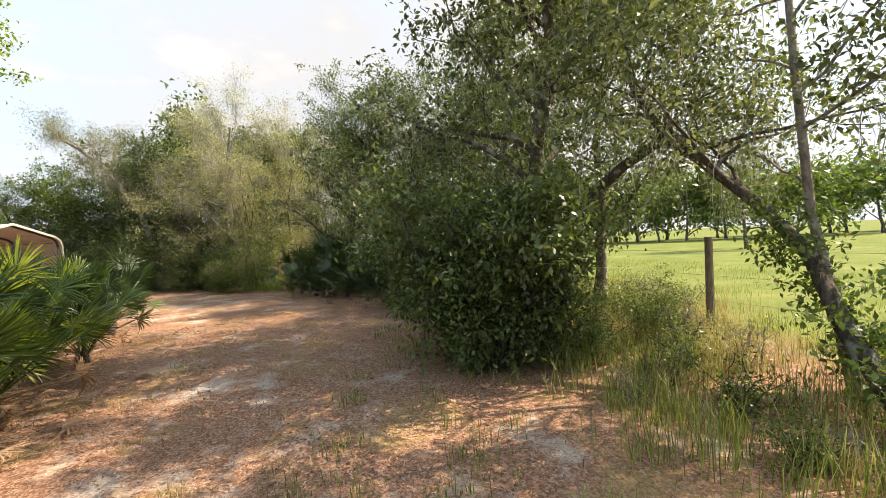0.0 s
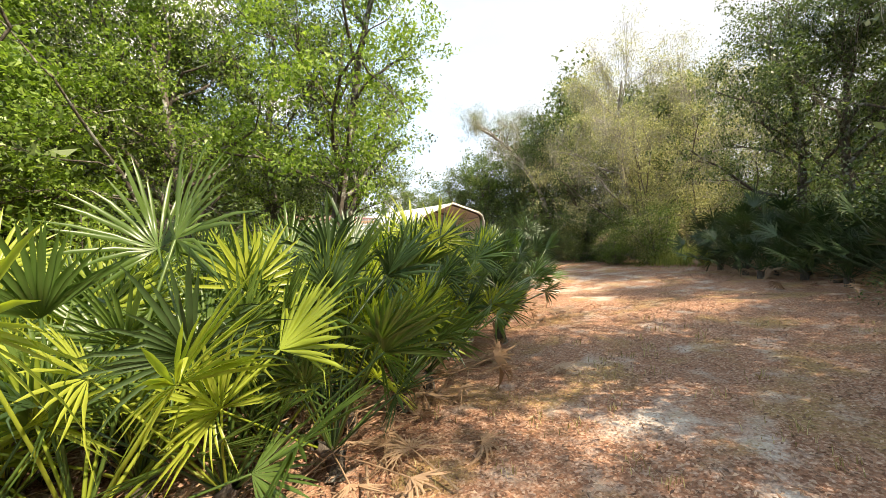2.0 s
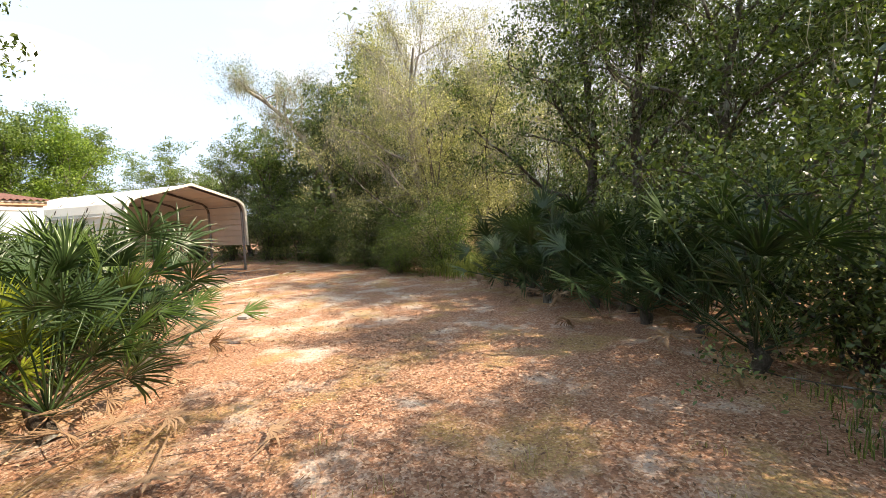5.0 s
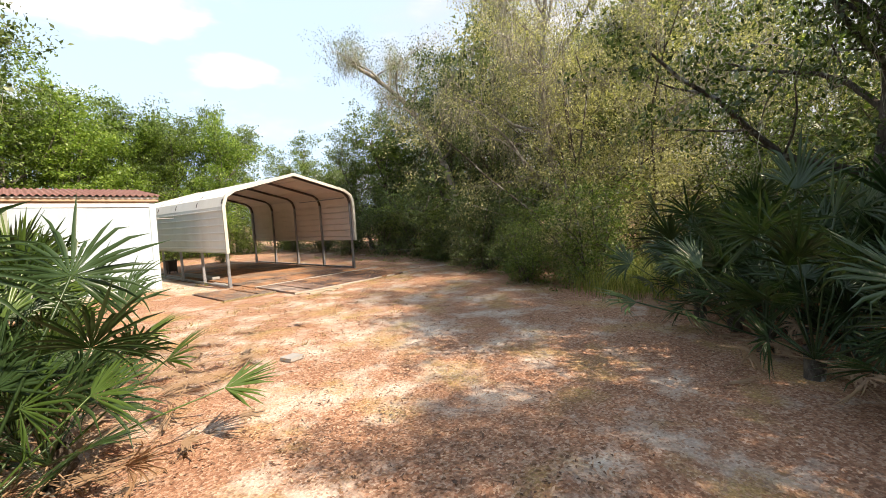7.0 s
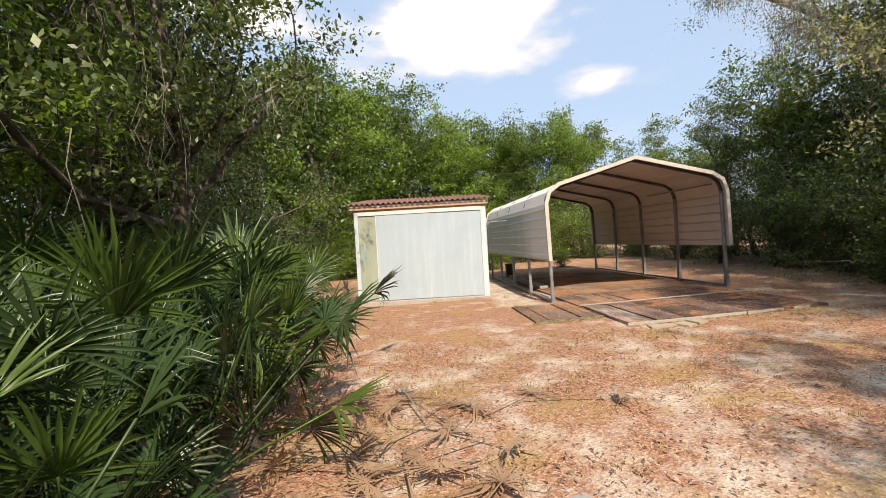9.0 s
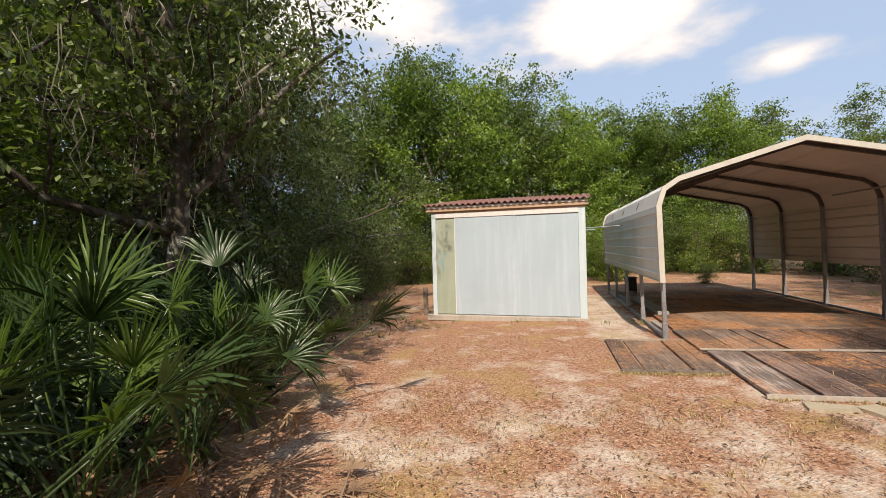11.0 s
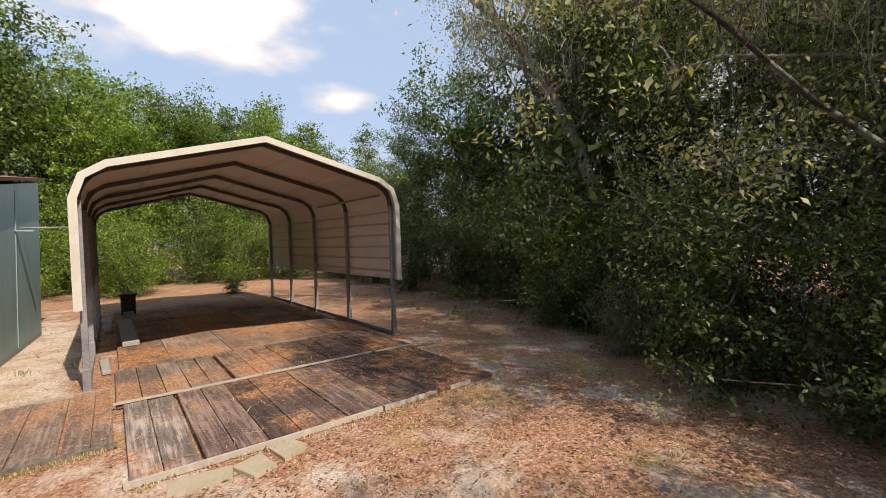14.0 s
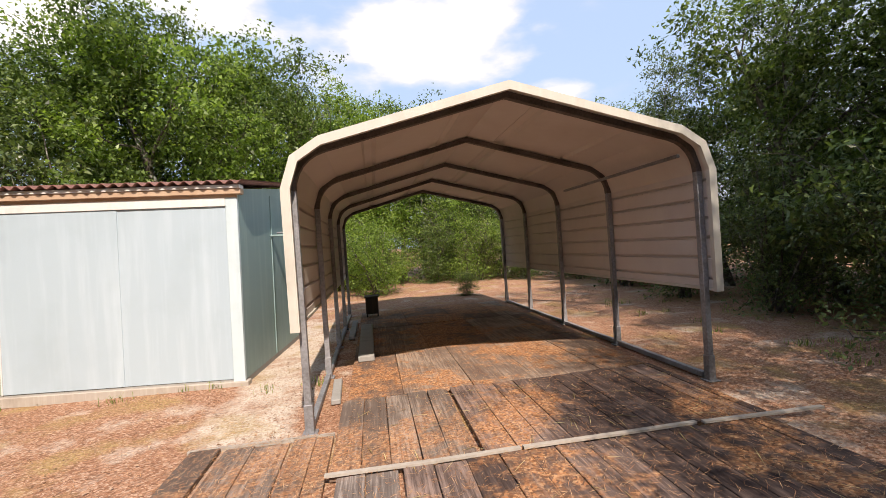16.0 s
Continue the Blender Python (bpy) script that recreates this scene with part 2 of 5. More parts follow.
def galvanised(name, dark, light, metal=0.75, rough=0.45):
    m = Nodes(name)
    co = m.local()
    spangle = m.noise(co, 40, 3)
    stain = m.noise(co, 3, 5)
    col = m.ramp(m.math("MULTIPLY_ADD", stain, 0.6, m.math("MULTIPLY", spangle, 0.4)), (0.35, dark), (0.65, light))
    return m.finish(col, rough=rough, metal=metal, bump=spangle, strength=0.1, distance=0.003)


GROUND = ground_material()
# oak leaves with the sky's pale sheen put into their colour
LEAF_SILVER_SKYLIT = leaf_material("skylit_silvery_oak_leaves", (0.06, 0.085, 0.04), (0.14, 0.17, 0.085), (0.3, 0.32, 0.2), 0.38, 0.36)
BARK = bark_material("oak_bark", (0.045, 0.036, 0.028), (0.16, 0.135, 0.11), 0.6)
BARK_PALE = bark_material("pale_lichened_bark", (0.14, 0.12, 0.1), (0.4, 0.36, 0.32), 0.7)
LEAF_DARK = leaf_material("dark_oak_leaves", (0.032, 0.052, 0.018), (0.084, 0.126, 0.04), (0.19, 0.23, 0.095), 0.38, 0.35)
LEAF_MID = leaf_material("oak_leaves", (0.045, 0.078, 0.02), (0.1, 0.155, 0.035), (0.2, 0.26, 0.075), 0.4, 0.38)
LEAF_LUSH = leaf_material("spring_leaves", (0.07, 0.12, 0.024), (0.16, 0.25, 0.045), (0.29, 0.37, 0.09), 0.42, 0.48)
LEAF_GREY = leaf_material("dusty_leaves", (0.15, 0.16, 0.085), (0.32, 0.32, 0.17), (0.54, 0.5, 0.32), 0.6, 0.42)
MOSS = leaf_material("hanging_moss", (0.2, 0.19, 0.15), (0.3, 0.29, 0.23), (0.42, 0.4, 0.32), 0.9, 0.35, (1, 1, 0.9))
# fan tones carry light: yellow paints sunlit fans, dark blue-green paints shaded ones
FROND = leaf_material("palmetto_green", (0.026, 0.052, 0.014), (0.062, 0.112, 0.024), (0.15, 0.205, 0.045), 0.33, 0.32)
FROND_SUNLIT_YELLOW = leaf_material("palmetto_sunlit_yellow_green", (0.12, 0.17, 0.02), (0.27, 0.33, 0.042), (0.5, 0.5, 0.1), 0.36, 0.45)
FROND_SHADED_BLUE = leaf_material("palmetto_shaded_blue_green", (0.014, 0.031, 0.011), (0.029, 0.057, 0.019), (0.07, 0.11, 0.04), 0.34, 0.22)
FROND_DEAD = leaf_material("dead_palmetto", (0.14, 0.08, 0.045), (0.3, 0.19, 0.11), (0.46, 0.34, 0.23), 0.75, 0.2, (1.1, 0.9, 0.7))
GRASS = leaf_material("grass_blades", (0.09, 0.13, 0.03), (0.17, 0.22, 0.05), (0.4, 0.38, 0.14), 0.6, 0.35)
STRAW = leaf_material("dry_grass", (0.26, 0.2, 0.08), (0.42, 0.34, 0.15), (0.6, 0.52, 0.3), 0.7, 0.3, (1.1, 1.0, 0.7))
LITTER = leaf_material("fallen_leaves", (0.12, 0.06, 0.035), (0.3, 0.16, 0.09), (0.5, 0.36, 0.25), 0.7, 0.1, (1, 1, 1))
NEEDLES = leaf_material("fallen_needles", (0.22, 0.09, 0.04), (0.42, 0.2, 0.09), (0.62, 0.42, 0.24), 0.7, 0.1, (1, 1, 1))
PLANK = plank_material("weathered_plank", (0.034, 0.022, 0.02), (0.28, 0.2, 0.17), 0.85, 0.72)
PLANK_STREAKED = plank_material("bleached_streaky_plank", (0.05, 0.036, 0.032), (0.44, 0.37, 0.33), 0.8, 0.74)
PLANK_NEEDLED = plank_material("needle_covered_plank", (0.08, 0.055, 0.045), (0.32, 0.26, 0.22), 0.7, 0.68)
PLANK_PALE = plank_material("pale_dusty_plank", (0.11, 0.07, 0.055), (0.36, 0.28, 0.22), 0.95, 0.65)
STRIP = painted("whitish_batten_paint", (0.36, 0.32, 0.28), (0.5, 0.46, 0.41), (0.2, 0.165, 0.13), rough=0.8, scale=3)
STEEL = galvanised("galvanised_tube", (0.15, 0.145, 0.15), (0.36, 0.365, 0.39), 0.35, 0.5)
# same tube seen against the light: its shade is put into the colour
STEEL_BACKLIT = galvanised("backlit_tube", (0.055, 0.042, 0.036), (0.15, 0.125, 0.115), 0.2, 0.6)
SHEET_OUT = painted("white_roof_sheet", (0.72, 0.71, 0.68), (0.8, 0.79, 0.76), (0.5, 0.47, 0.42), 0.4, 0.4)
SHEET_IN = painted("beige_sheet_back", (0.58, 0.53, 0.5), (0.64, 0.59, 0.55), (0.44, 0.38, 0.34), 0.3, 0.5)
TRIM = painted("cream_edge_trim", (0.5, 0.48, 0.43), (0.58, 0.56, 0.51), (0.32, 0.28, 0.22), 0.5, 0.5, 3)
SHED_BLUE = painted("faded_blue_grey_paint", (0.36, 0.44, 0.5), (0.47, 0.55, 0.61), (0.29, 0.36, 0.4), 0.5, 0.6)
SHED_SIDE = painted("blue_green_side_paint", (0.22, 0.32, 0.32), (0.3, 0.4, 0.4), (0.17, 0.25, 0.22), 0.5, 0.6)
SHED_GREEN = painted("faded_sage_paint", (0.29, 0.33, 0.26), (0.38, 0.42, 0.35), (0.2, 0.24, 0.19), 0.5, 0.65)
SHED_TRIM = painted("pale_blue_trim_paint", (0.46, 0.55, 0.59), (0.58, 0.65, 0.68), (0.34, 0.4, 0.42), 0.5, 0.6, 2)
SHED_WHITE = painted("white_trim_paint", (0.6, 0.59, 0.58), (0.7, 0.69, 0.68), (0.38, 0.34, 0.31), 0.5, 0.6, 2)
ROOF_RED = painted("weathered_red_roof_sheet", (0.2, 0.095, 0.075), (0.3, 0.19, 0.16), (0.12, 0.075, 0.06), 0.5, 0.8)
WOOD_TAN = painted("bare_tan_board", (0.42, 0.29, 0.2), (0.52, 0.4, 0.3), (0.26, 0.17, 0.12), 0.5, 0.85)
POST_WOOD = bark_material("grey_post_wood", (0.13, 0.1, 0.075), (0.3, 0.25, 0.2))
PAVER = painted("sandy_concrete", (0.34, 0.29, 0.21), (0.44, 0.39, 0.3), (0.2, 0.18, 0.11), 0.4, 0.9, 4)
BLOCK = painted("grey_concrete", (0.28, 0.27, 0.255), (0.36, 0.35, 0.33), (0.18, 0.165, 0.15), 0.4, 0.9, 4)
DARK_METAL = painted("dark_rusty_metal", (0.05, 0.04, 0.035), (0.11, 0.07, 0.05), (0.03, 0.025, 0.02), 0.5, 0.7)

# ---- mesh helpers ----


def np_mesh(name, verts, faces, material):
    """A mesh from arrays of corners and of four-sided faces."""
    verts, faces = np.asarray(verts, dtype=np.float32), np.asarray(faces, dtype=np.int32)
    me = bpy.data.meshes.new(name)
    me.vertices.add(len(verts))
    me.vertices.foreach_set("co", verts.ravel())
    me.loops.add(faces.size)
    me.loops.foreach_set("vertex_index", faces.ravel())
    me.polygons.add(len(faces))
    me.polygons.foreach_set("loop_start", np.arange(0, faces.size, faces.shape[1], dtype=np.int32))
    me.update(calc_edges=True)
    me.materials.append(material)
    return me


def part(name, bm, material, parent=None, label=""):
    me = bpy.data.meshes.new(name)
    bm.to_mesh(me)
    bm.free()
    me.materials.append(material)
    ob = new(name, me)
    ob.parent = parent
    if label:
        tagged(ob, label)
    return ob


def mesh_part(name, me, parent=None, label=""):
    ob = new(name, me)
    ob.parent = parent
    if label:
        tagged(ob, label)
    return ob


def box(x0, y0, z0, x1, y1, z1, bevel=0.0, bm=None):
    bm = bm or bmesh.new()
    made = bmesh.ops.create_cube(bm, size=1.0, matrix=Matrix.Translation(((x0 + x1) / 2, (y0 + y1) / 2, (z0 + z1) / 2)) @ Matrix.Diagonal((abs(x1 - x0), abs(y1 - y0), abs(z1 - z0), 1)))
    if bevel:
        edges = list({e for v in made["verts"] for e in v.link_edges})
        bmesh.ops.bevel(bm, geom=edges, offset=bevel, segments=1, affect="EDGES")
    return bm


def tube_arrays(points, radii, sides=6):
    """Corners and faces of a tapered tube along points."""
    P = np.asarray(points, dtype=float)
    T = np.gradient(P, axis=0)
    T /= np.linalg.norm(T, axis=1)[:, None] + 1e-9
    ref = np.array([0.31, 0.17, 0.94]) if abs(T[0][2]) < 0.9 else np.array([0.94, 0.2, 0.1])
    A = np.cross(T, ref)
    A /= np.linalg.norm(A, axis=1)[:, None] + 1e-9
    B = np.cross(T, A)
    ang = np.linspace(0, 2 * np.pi, sides, endpoint=False)
    ring = A[:, None] * np.cos(ang)[None, :, None] + B[:, None] * np.sin(ang)[None, :, None]
    V = P[:, None] + ring * np.asarray(radii)[:, None, None]
    i = np.arange(len(P) - 1)[:, None] * sides
    j = np.arange(sides)[None]
    F = np.stack([i + j, i + (j + 1) % sides, i + sides + (j + 1) % sides, i + sides + j], -1).reshape(-1, 4)
    return V.reshape(-1, 3), F


def joined(pieces):
    V, F, n = [], [], 0
    for v, f in pieces:
        V.append(v)
        F.append(f + n)
        n += len(v)
    return np.concatenate(V), np.concatenate(F)


def smooth(me):
    me.polygons.foreach_set("use_smooth", np.ones(len(me.polygons), dtype=bool))
    return me


# ---- plants ----


def limb(rng, start, way, length, radius, wobble=0.18, steps=6, rise=0.0, tip=0.3):
    way = np.asarray(way, dtype=float)
    way /= np.linalg.norm(way)
    pts, p, d = [np.asarray(start, dtype=float)], np.asarray(start, dtype=float), way
    for _ in range(steps):
        d = d + rng.normal(0, wobble, 3) + np.array([0, 0, rise])
        d /= np.linalg.norm(d)
        p = p + d * length / steps
        pts.append(p)
    return np.array(pts), np.linspace(radius, radius * tip, steps + 1)


def leaves(rng, centres, count, spread, size, droop=0.3, flat=0.75, full=False):
    """Pointed leaves, strewn about the centres: folded blades where they are seen close by (full), else lean three-cornered ones."""
    if not full:
        count, size = int(count * 1.65), size * 0.8
    centres = np.asarray(centres)
    # small sprays round each centre, so that the crown breaks into clumps with gaps between
    sprays = np.repeat(centres, 3, 0)
    off = rng.normal(0, 1, sprays.shape) * spread
    off[:, 2] *= flat
    sprays = (sprays + off)[rng.uniform(size=len(sprays)) < 0.75]
    pick = (len(sprays) * rng.uniform(size=count) ** 1.35).astype(int)
    r = rng.normal(0, 1, (count, 3)) * spread * 0.5
    r[:, 2] *= flat * 0.8
    C = sprays[rng.permutation(len(sprays))][pick] + r
    d = rng.normal(0, 1, (count, 3))
    d[:, 2] -= droop
    d /= np.linalg.norm(d, axis=1)[:, None]
    up = rng.normal(0, 0.55, (count, 3)) + np.array([0, 0, 1.0])
    s = np.cross(d, up)
    s /= np.linalg.norm(s, axis=1)[:, None] + 1e-9
    n = np.cross(s, d)
    L = size * rng.uniform(0.6, 1.25, count)[:, None]
    w = L * rng.uniform(*((0.19, 0.3) if full else (0.26, 0.38)), count)[:, None]
    if not full:
        V = np.stack([C, C + d * L * 0.5 + s * w * 1.25 + n * L * 0.06, C + d * L - s * w * 0.7], 1)
        V[:, :, 2] = np.maximum(V[:, :, 2], 0.02)
        return V.reshape(-1, 3), np.arange(count * 3).reshape(-1, 3)
    V = np.stack([C, C + d * L * 0.45 + s * w + n * L * 0.07, C + d * L, C + d * L * 0.45 - s * w + n * L * 0.07], 1)
    V[:, :, 2] = np.maximum(V[:, :, 2], 0.02)
    return V.reshape(-1, 3), np.arange(count * 4).reshape(-1, 4)


def strands(rng, starts, count, length, width):
    """Hanging threads of moss, three bent pieces each."""
    starts = np.asarray(starts)
    count *= 2
    width *= 0.45
    C = starts[rng.integers(0, len(starts), count)] + rng.normal(0, 0.12, (count, 3))
    L = length * rng.uniform(0.35, 1.2, count)
    a = rng.uniform(0, np.pi, count)
    side = np.stack([np.cos(a), np.sin(a), np.zeros(count)], 1)
    rows = []
    for k in range(4):
        c = C + rng.normal(0, 0.035, (count, 3)) - np.array([0, 0, 1.0]) * (L * k / 3)[:, None]
        w = width * (1.0, 0.9, 0.6, 0.15)[k] * rng.uniform(0.6, 1.2, count)[:, None]
        rows += [c - side * w, c + side * w]
    V = np.stack(rows, 1)
    V[:, :, 2] = np.maximum(V[:, :, 2], 0.3)
    F = np.concatenate([np.stack([np.arange(count) * 8 + 2 * k + o for o in (0, 1, 3, 2)], 1) for k in range(3)])
    return V.reshape(-1, 3), F


def tree(name, seed, height, reach, low, limbs, count, size, leaf, bark=None, lean=(0, 0), clump=0.3, moss=0, twigs=0.0, trunk=None, label="", category="tree", radius=None, droop=0.3, crown_at=(0.0, 0.0), full=False):
    """trunk, limbs that fork twice, and a crown of single leaves in loose clumps; low: where the limbs begin, as a share of the height."""
    rng = np.random.default_rng(seed)
    bark = bark or BARK
    root = new(name)
    radius = radius or 0.016 * height + 0.02
    if trunk is None:
        tp, tr = limb(rng, (0, 0, -0.05), (lean[0], lean[1], 1), height * 0.86, radius, 0.09, 8, 0.08, 0.25)
    else:
        tp = np.array(trunk, dtype=float)
        tr = np.linspace(radius, radius * 0.4, len(tp))
    tr[0] *= 1.35
    mesh_part("trunk", smooth(np_mesh("trunk", *tube_arrays(tp, tr, 9), bark)), root)
    wood, ends, arms = [], [], []
    for i in range(limbs):
        f = low + (0.97 - low) * (i + rng.uniform(0, 0.8)) / limbs
        k = f * (len(tp) - 1)
        a, b = int(k), min(int(k) + 1, len(tp) - 1)
        s = tp[a] + (tp[b] - tp[a]) * (k - a)
        az = i * 2.4 + rng.uniform(-0.5, 0.5)
        el = rng.uniform(0.1, 0.75) + f * 0.45
        ln = reach * (1.15 - 0.62 * f) * rng.uniform(0.7, 1.2)
        p, r = limb(rng, s, (np.cos(az) * np.cos(el) + crown_at[0], np.sin(az) * np.cos(el) + crown_at[1], np.sin(el)), ln, max(0.013, tr[a] * 0.5), 0.2, 6, 0.02)
        floor_z = max(s[2] * 0.8, min(s[2], 0.27 * height))
        p[:, 2] = np.where(p[:, 2] < floor_z, floor_z + (floor_z - p[:, 2]) * 0.5, p[:, 2])
        wood.append(tube_arrays(p, r, 5))
        arms += list(p[2:])
        for j in range(4):
            q = p[rng.integers(2, 7)]
            w = (p[-1] - p[0]) / ln + rng.normal(0, 0.6, 3)
            p2, r2 = limb(rng, q, w, ln * rng.uniform(0.3, 0.55), r[3] * 0.5, 0.25, 4, 0.0)
            low_z = max(q[2] * 0.7, min(q[2], 0.22 * height))
            p2[:, 2] = np.where(p2[:, 2] < low_z, low_z + (low_z - p2[:, 2]) * 0.5, p2[:, 2])
            wood.append(tube_arrays(p2, r2, 4))
            arms.append(p2[-1])
            for _ in range(3):
                q2 = p2[rng.integers(1, 5)]
                p3, r3 = limb(rng, q2, w + rng.normal(0, 0.9, 3), ln * rng.uniform(0.12, 0.28), max(0.004, r2[2] * 0.45), 0.3, 3)
                wood.append(tube_arrays(p3, r3, 3))
                ends += [p3[-1], p3[-2]]
        ends.append(p[-1])
    for _ in range(int(twigs)):
        q = arms[rng.integers(0, len(arms))]
        p3, r3 = limb(rng, q, rng.normal(0, 1, 3) + np.array([0, 0, 0.35]), reach * rng.uniform(0.12, 0.34), 0.007, 0.35, 4)
        wood.append(tube_arrays(p3, r3, 3))
    tagged(mesh_part("branchwork", smooth(np_mesh("branchwork", *joined(wood), bark)), root), kind="stuff")
    ends = [e for e in ends if e[2] > 0.17 * height] or ends
    if count:
        tagged(mesh_part("crown", np_mesh("crown", *leaves(rng, ends, count, clump, size, droop, full=full), leaf), root), kind="stuff")
    if moss:
        tagged(mesh_part("moss", np_mesh("moss", *strands(rng, [a for a in arms if a[2] > 0.3 * height] or arms, moss, 0.6, 0.01), MOSS), root, "grey hanging moss"), kind="stuff")
    return tagged(root, label, category)


def shrub(name, seed, height, reach, count, size, leaf, label, clump=0.16, twigs=30, moss=0, full=False):
    """Many thin stems from the ground, leafy from top to bottom."""
    rng = np.random.default_rng(seed)
    root = new(name)
    wood, ends = [], []
    for i in range(11):
        az = i * 2.4 + rng.uniform(-0.4, 0.4)
        ln = height * rng.uniform(0.7, 1.1)
        out = reach / height * rng.uniform(0.2, 1.0)
        p, r = limb(rng, (rng.normal(0, 0.08), rng.normal(0, 0.08), -0.03), (np.cos(az) * out, np.sin(az) * out, 1), ln, 0.008 + 0.006 * height, 0.16, 6)
        wood.append(tube_arrays(p, r, 4))
        for _ in range(6):
            q = p[rng.integers(1, 7)]
            p2, r2 = limb(rng, q, rng.normal(0, 1, 3) + np.array([np.cos(az), np.sin(az), 0.2]), reach * rng.uniform(0.25, 0.6), 0.008, 0.3, 4)
            wood.append(tube_arrays(p2, r2, 3))
            ends += list(p2[1:])
    for _ in range(twigs):
        q = ends[rng.integers(0, len(ends))]
        p3, r3 = limb(rng, q, rng.normal(0, 1, 3) + np.array([0, 0, 0.4]), reach * rng.uniform(0.2, 0.5), 0.005, 0.3, 3)
        wood.append(tube_arrays(p3, r3, 3))
    V, F = joined(wood)
    V[:, 2] = np.maximum(V[:, 2], -0.03)
    tagged(mesh_part("branchwork", smooth(np_mesh("branchwork", V, F, BARK_PALE if 60 < twigs < 200 else BARK)), root), kind="stuff")
    tagged(mesh_part("crown", np_mesh("crown", *leaves(rng, ends, count, clump, size, full=full), leaf), root), kind="stuff")
    if moss:
        tagged(mesh_part("moss", np_mesh("moss", *strands(rng, ends, moss, 0.22, 0.008), MOSS), root), kind="stuff")
    return tagged(root, label, "shrub")


def frond_mesh(name, seed, material, segments=25, length=0.4, stalk=0.7, span=200, fold=0.25, sag=0.08):
    """One palmetto fan on its stalk: the stalk along +z from the origin, the fan of split, folded blades at its end, facing +y."""
    rng = np.random.default_rng(seed)
    tv, tf = tube_arrays([(0, 0, 0), (0, 0.03, stalk * 0.5), (0, 0.08, stalk)], [0.009, 0.007, 0.006], 4)
    hub = np.array([0, 0.08, stalk + 0.004])
    V, F = list(tv) + [hub], [t for q in tf for t in ((q[0], q[1], q[2]), (q[0], q[2], q[3]))]
    h = len(tv)
    F += [(h - 4 + k, h - 4 + (k + 1) % 4, h) for k in range(4)]
    back, down = np.array([0, 1.0, 0]), np.array([0, 0, -1.0])
    for i in range(segments):
        a = radians((i / (segments - 1) - 0.5) * span + rng.normal(0, 2.6))
        L = length * (1.0 - 0.25 * abs(a) / radians(span / 2)) * rng.uniform(0.74, 1.12)
        d, s = np.array([np.sin(a), 0.0, np.cos(a)]), np.array([np.cos(a), 0.0, -np.sin(a)])
        w = 0.0098 * length / 0.42 * rng.uniform(0.85, 1.15)
        lift = fold * (1 - np.cos(a)) * 0.6 + rng.normal(0, 0.07)
        droop = sag * rng.uniform(0.2, 2.0) + (0.5 if rng.uniform() < 0.06 else 0.0)
        m1, m2, tip = [hub + d * L * t + back * (lift * L * t + 0.08 * L * t * t) + down * droop * L * t ** 3 for t in (0.38, 0.7, 1.0)]
        n = len(V)
        V += [m1 - s * w, m1 - back * w * 0.7, m1 + s * w, m2 - s * w * 0.75, m2 - back * w * 0.5, m2 + s * w * 0.75, tip]
        F += [(h, n + 1, n), (h, n + 2, n + 1), (n, n + 1, n + 4), (n, n + 4, n + 3), (n + 1, n + 2, n + 5), (n + 1, n + 5, n + 4), (n + 3, n + 4, n + 6), (n + 4, n + 5, n + 6)]
    return np_mesh(name, np.array(V), np.array(F), material)


FANS = {}


def fans(key, material, seed, **shape):
    FANS[key] = [frond_mesh("frond", seed + i, material, stalk=st, span=sp, **{**shape, "fold": shape.get("fold", 0.25) + (0.5 if sp < 170 else 0.1)}) for i, (st, sp) in enumerate(((0.5, 215), (0.78, 165), (1.0, 235), (0.95, 115), (0.65, 190)))]


fans("green", FROND, 10)
fans("yellow", FROND_SUNLIT_YELLOW, 20)
fans("blue", FROND_SHADED_BLUE, 30, length=0.43, sag=0.2)
fans("dead", FROND_DEAD, 40, sag=0.7, fold=0.6)


def palmetto(x, y, size, keys, count, seed, label, group, spread=70):
    """A clump of fans that rise and spread from one crown near the ground; old dead fans hang low."""
    rng = np.random.default_rng(seed)
    root = new("saw_palmetto")
    root.location = (x, y, 0.0)
    tagged(root, label, "palmetto", group)
    stump = tube_arrays([(0, 0, -0.04), (rng.normal(0, 0.04), rng.normal(0, 0.04), 0.1), (rng.normal(0, 0.06), rng.normal(0, 0.06), 0.24)], [0.07, 0.075, 0.03], 7)
    mesh_part("stump", np_mesh("stump", *stump, BARK), root, "fibrous brown stump")
    turn = rng.uniform(0, 360)
    for i in range(count):
        dead = i >= count - 5
        key = "dead" if dead else keys[rng.integers(0, len(keys))]
        tilt = rng.uniform(70, 105) if dead else 3 + spread * ((i + 0.5) / count) ** 1.05 + rng.normal(0, 6)
        me = FANS[key][rng.integers(0, 5)]
        ob = new("frond", me)
        ob.parent = root
        s = size * rng.uniform(0.8, 1.15) * (0.7 if dead else 1.0)
        az = turn + i * 137.5 + rng.normal(0, 14)
        ob.matrix_local = pose(0, 0, 0.14, 0, 0, az) @ pose(0, 0, 0, -tilt, 0, 0) @ pose(0, 0, 0, 0, 0, rng.normal(0, 38)) @ Matrix.Scale(s, 4)
        if dead:
            ob["label"] = "dry brown dead fan"
    return root

# ---- ground ----


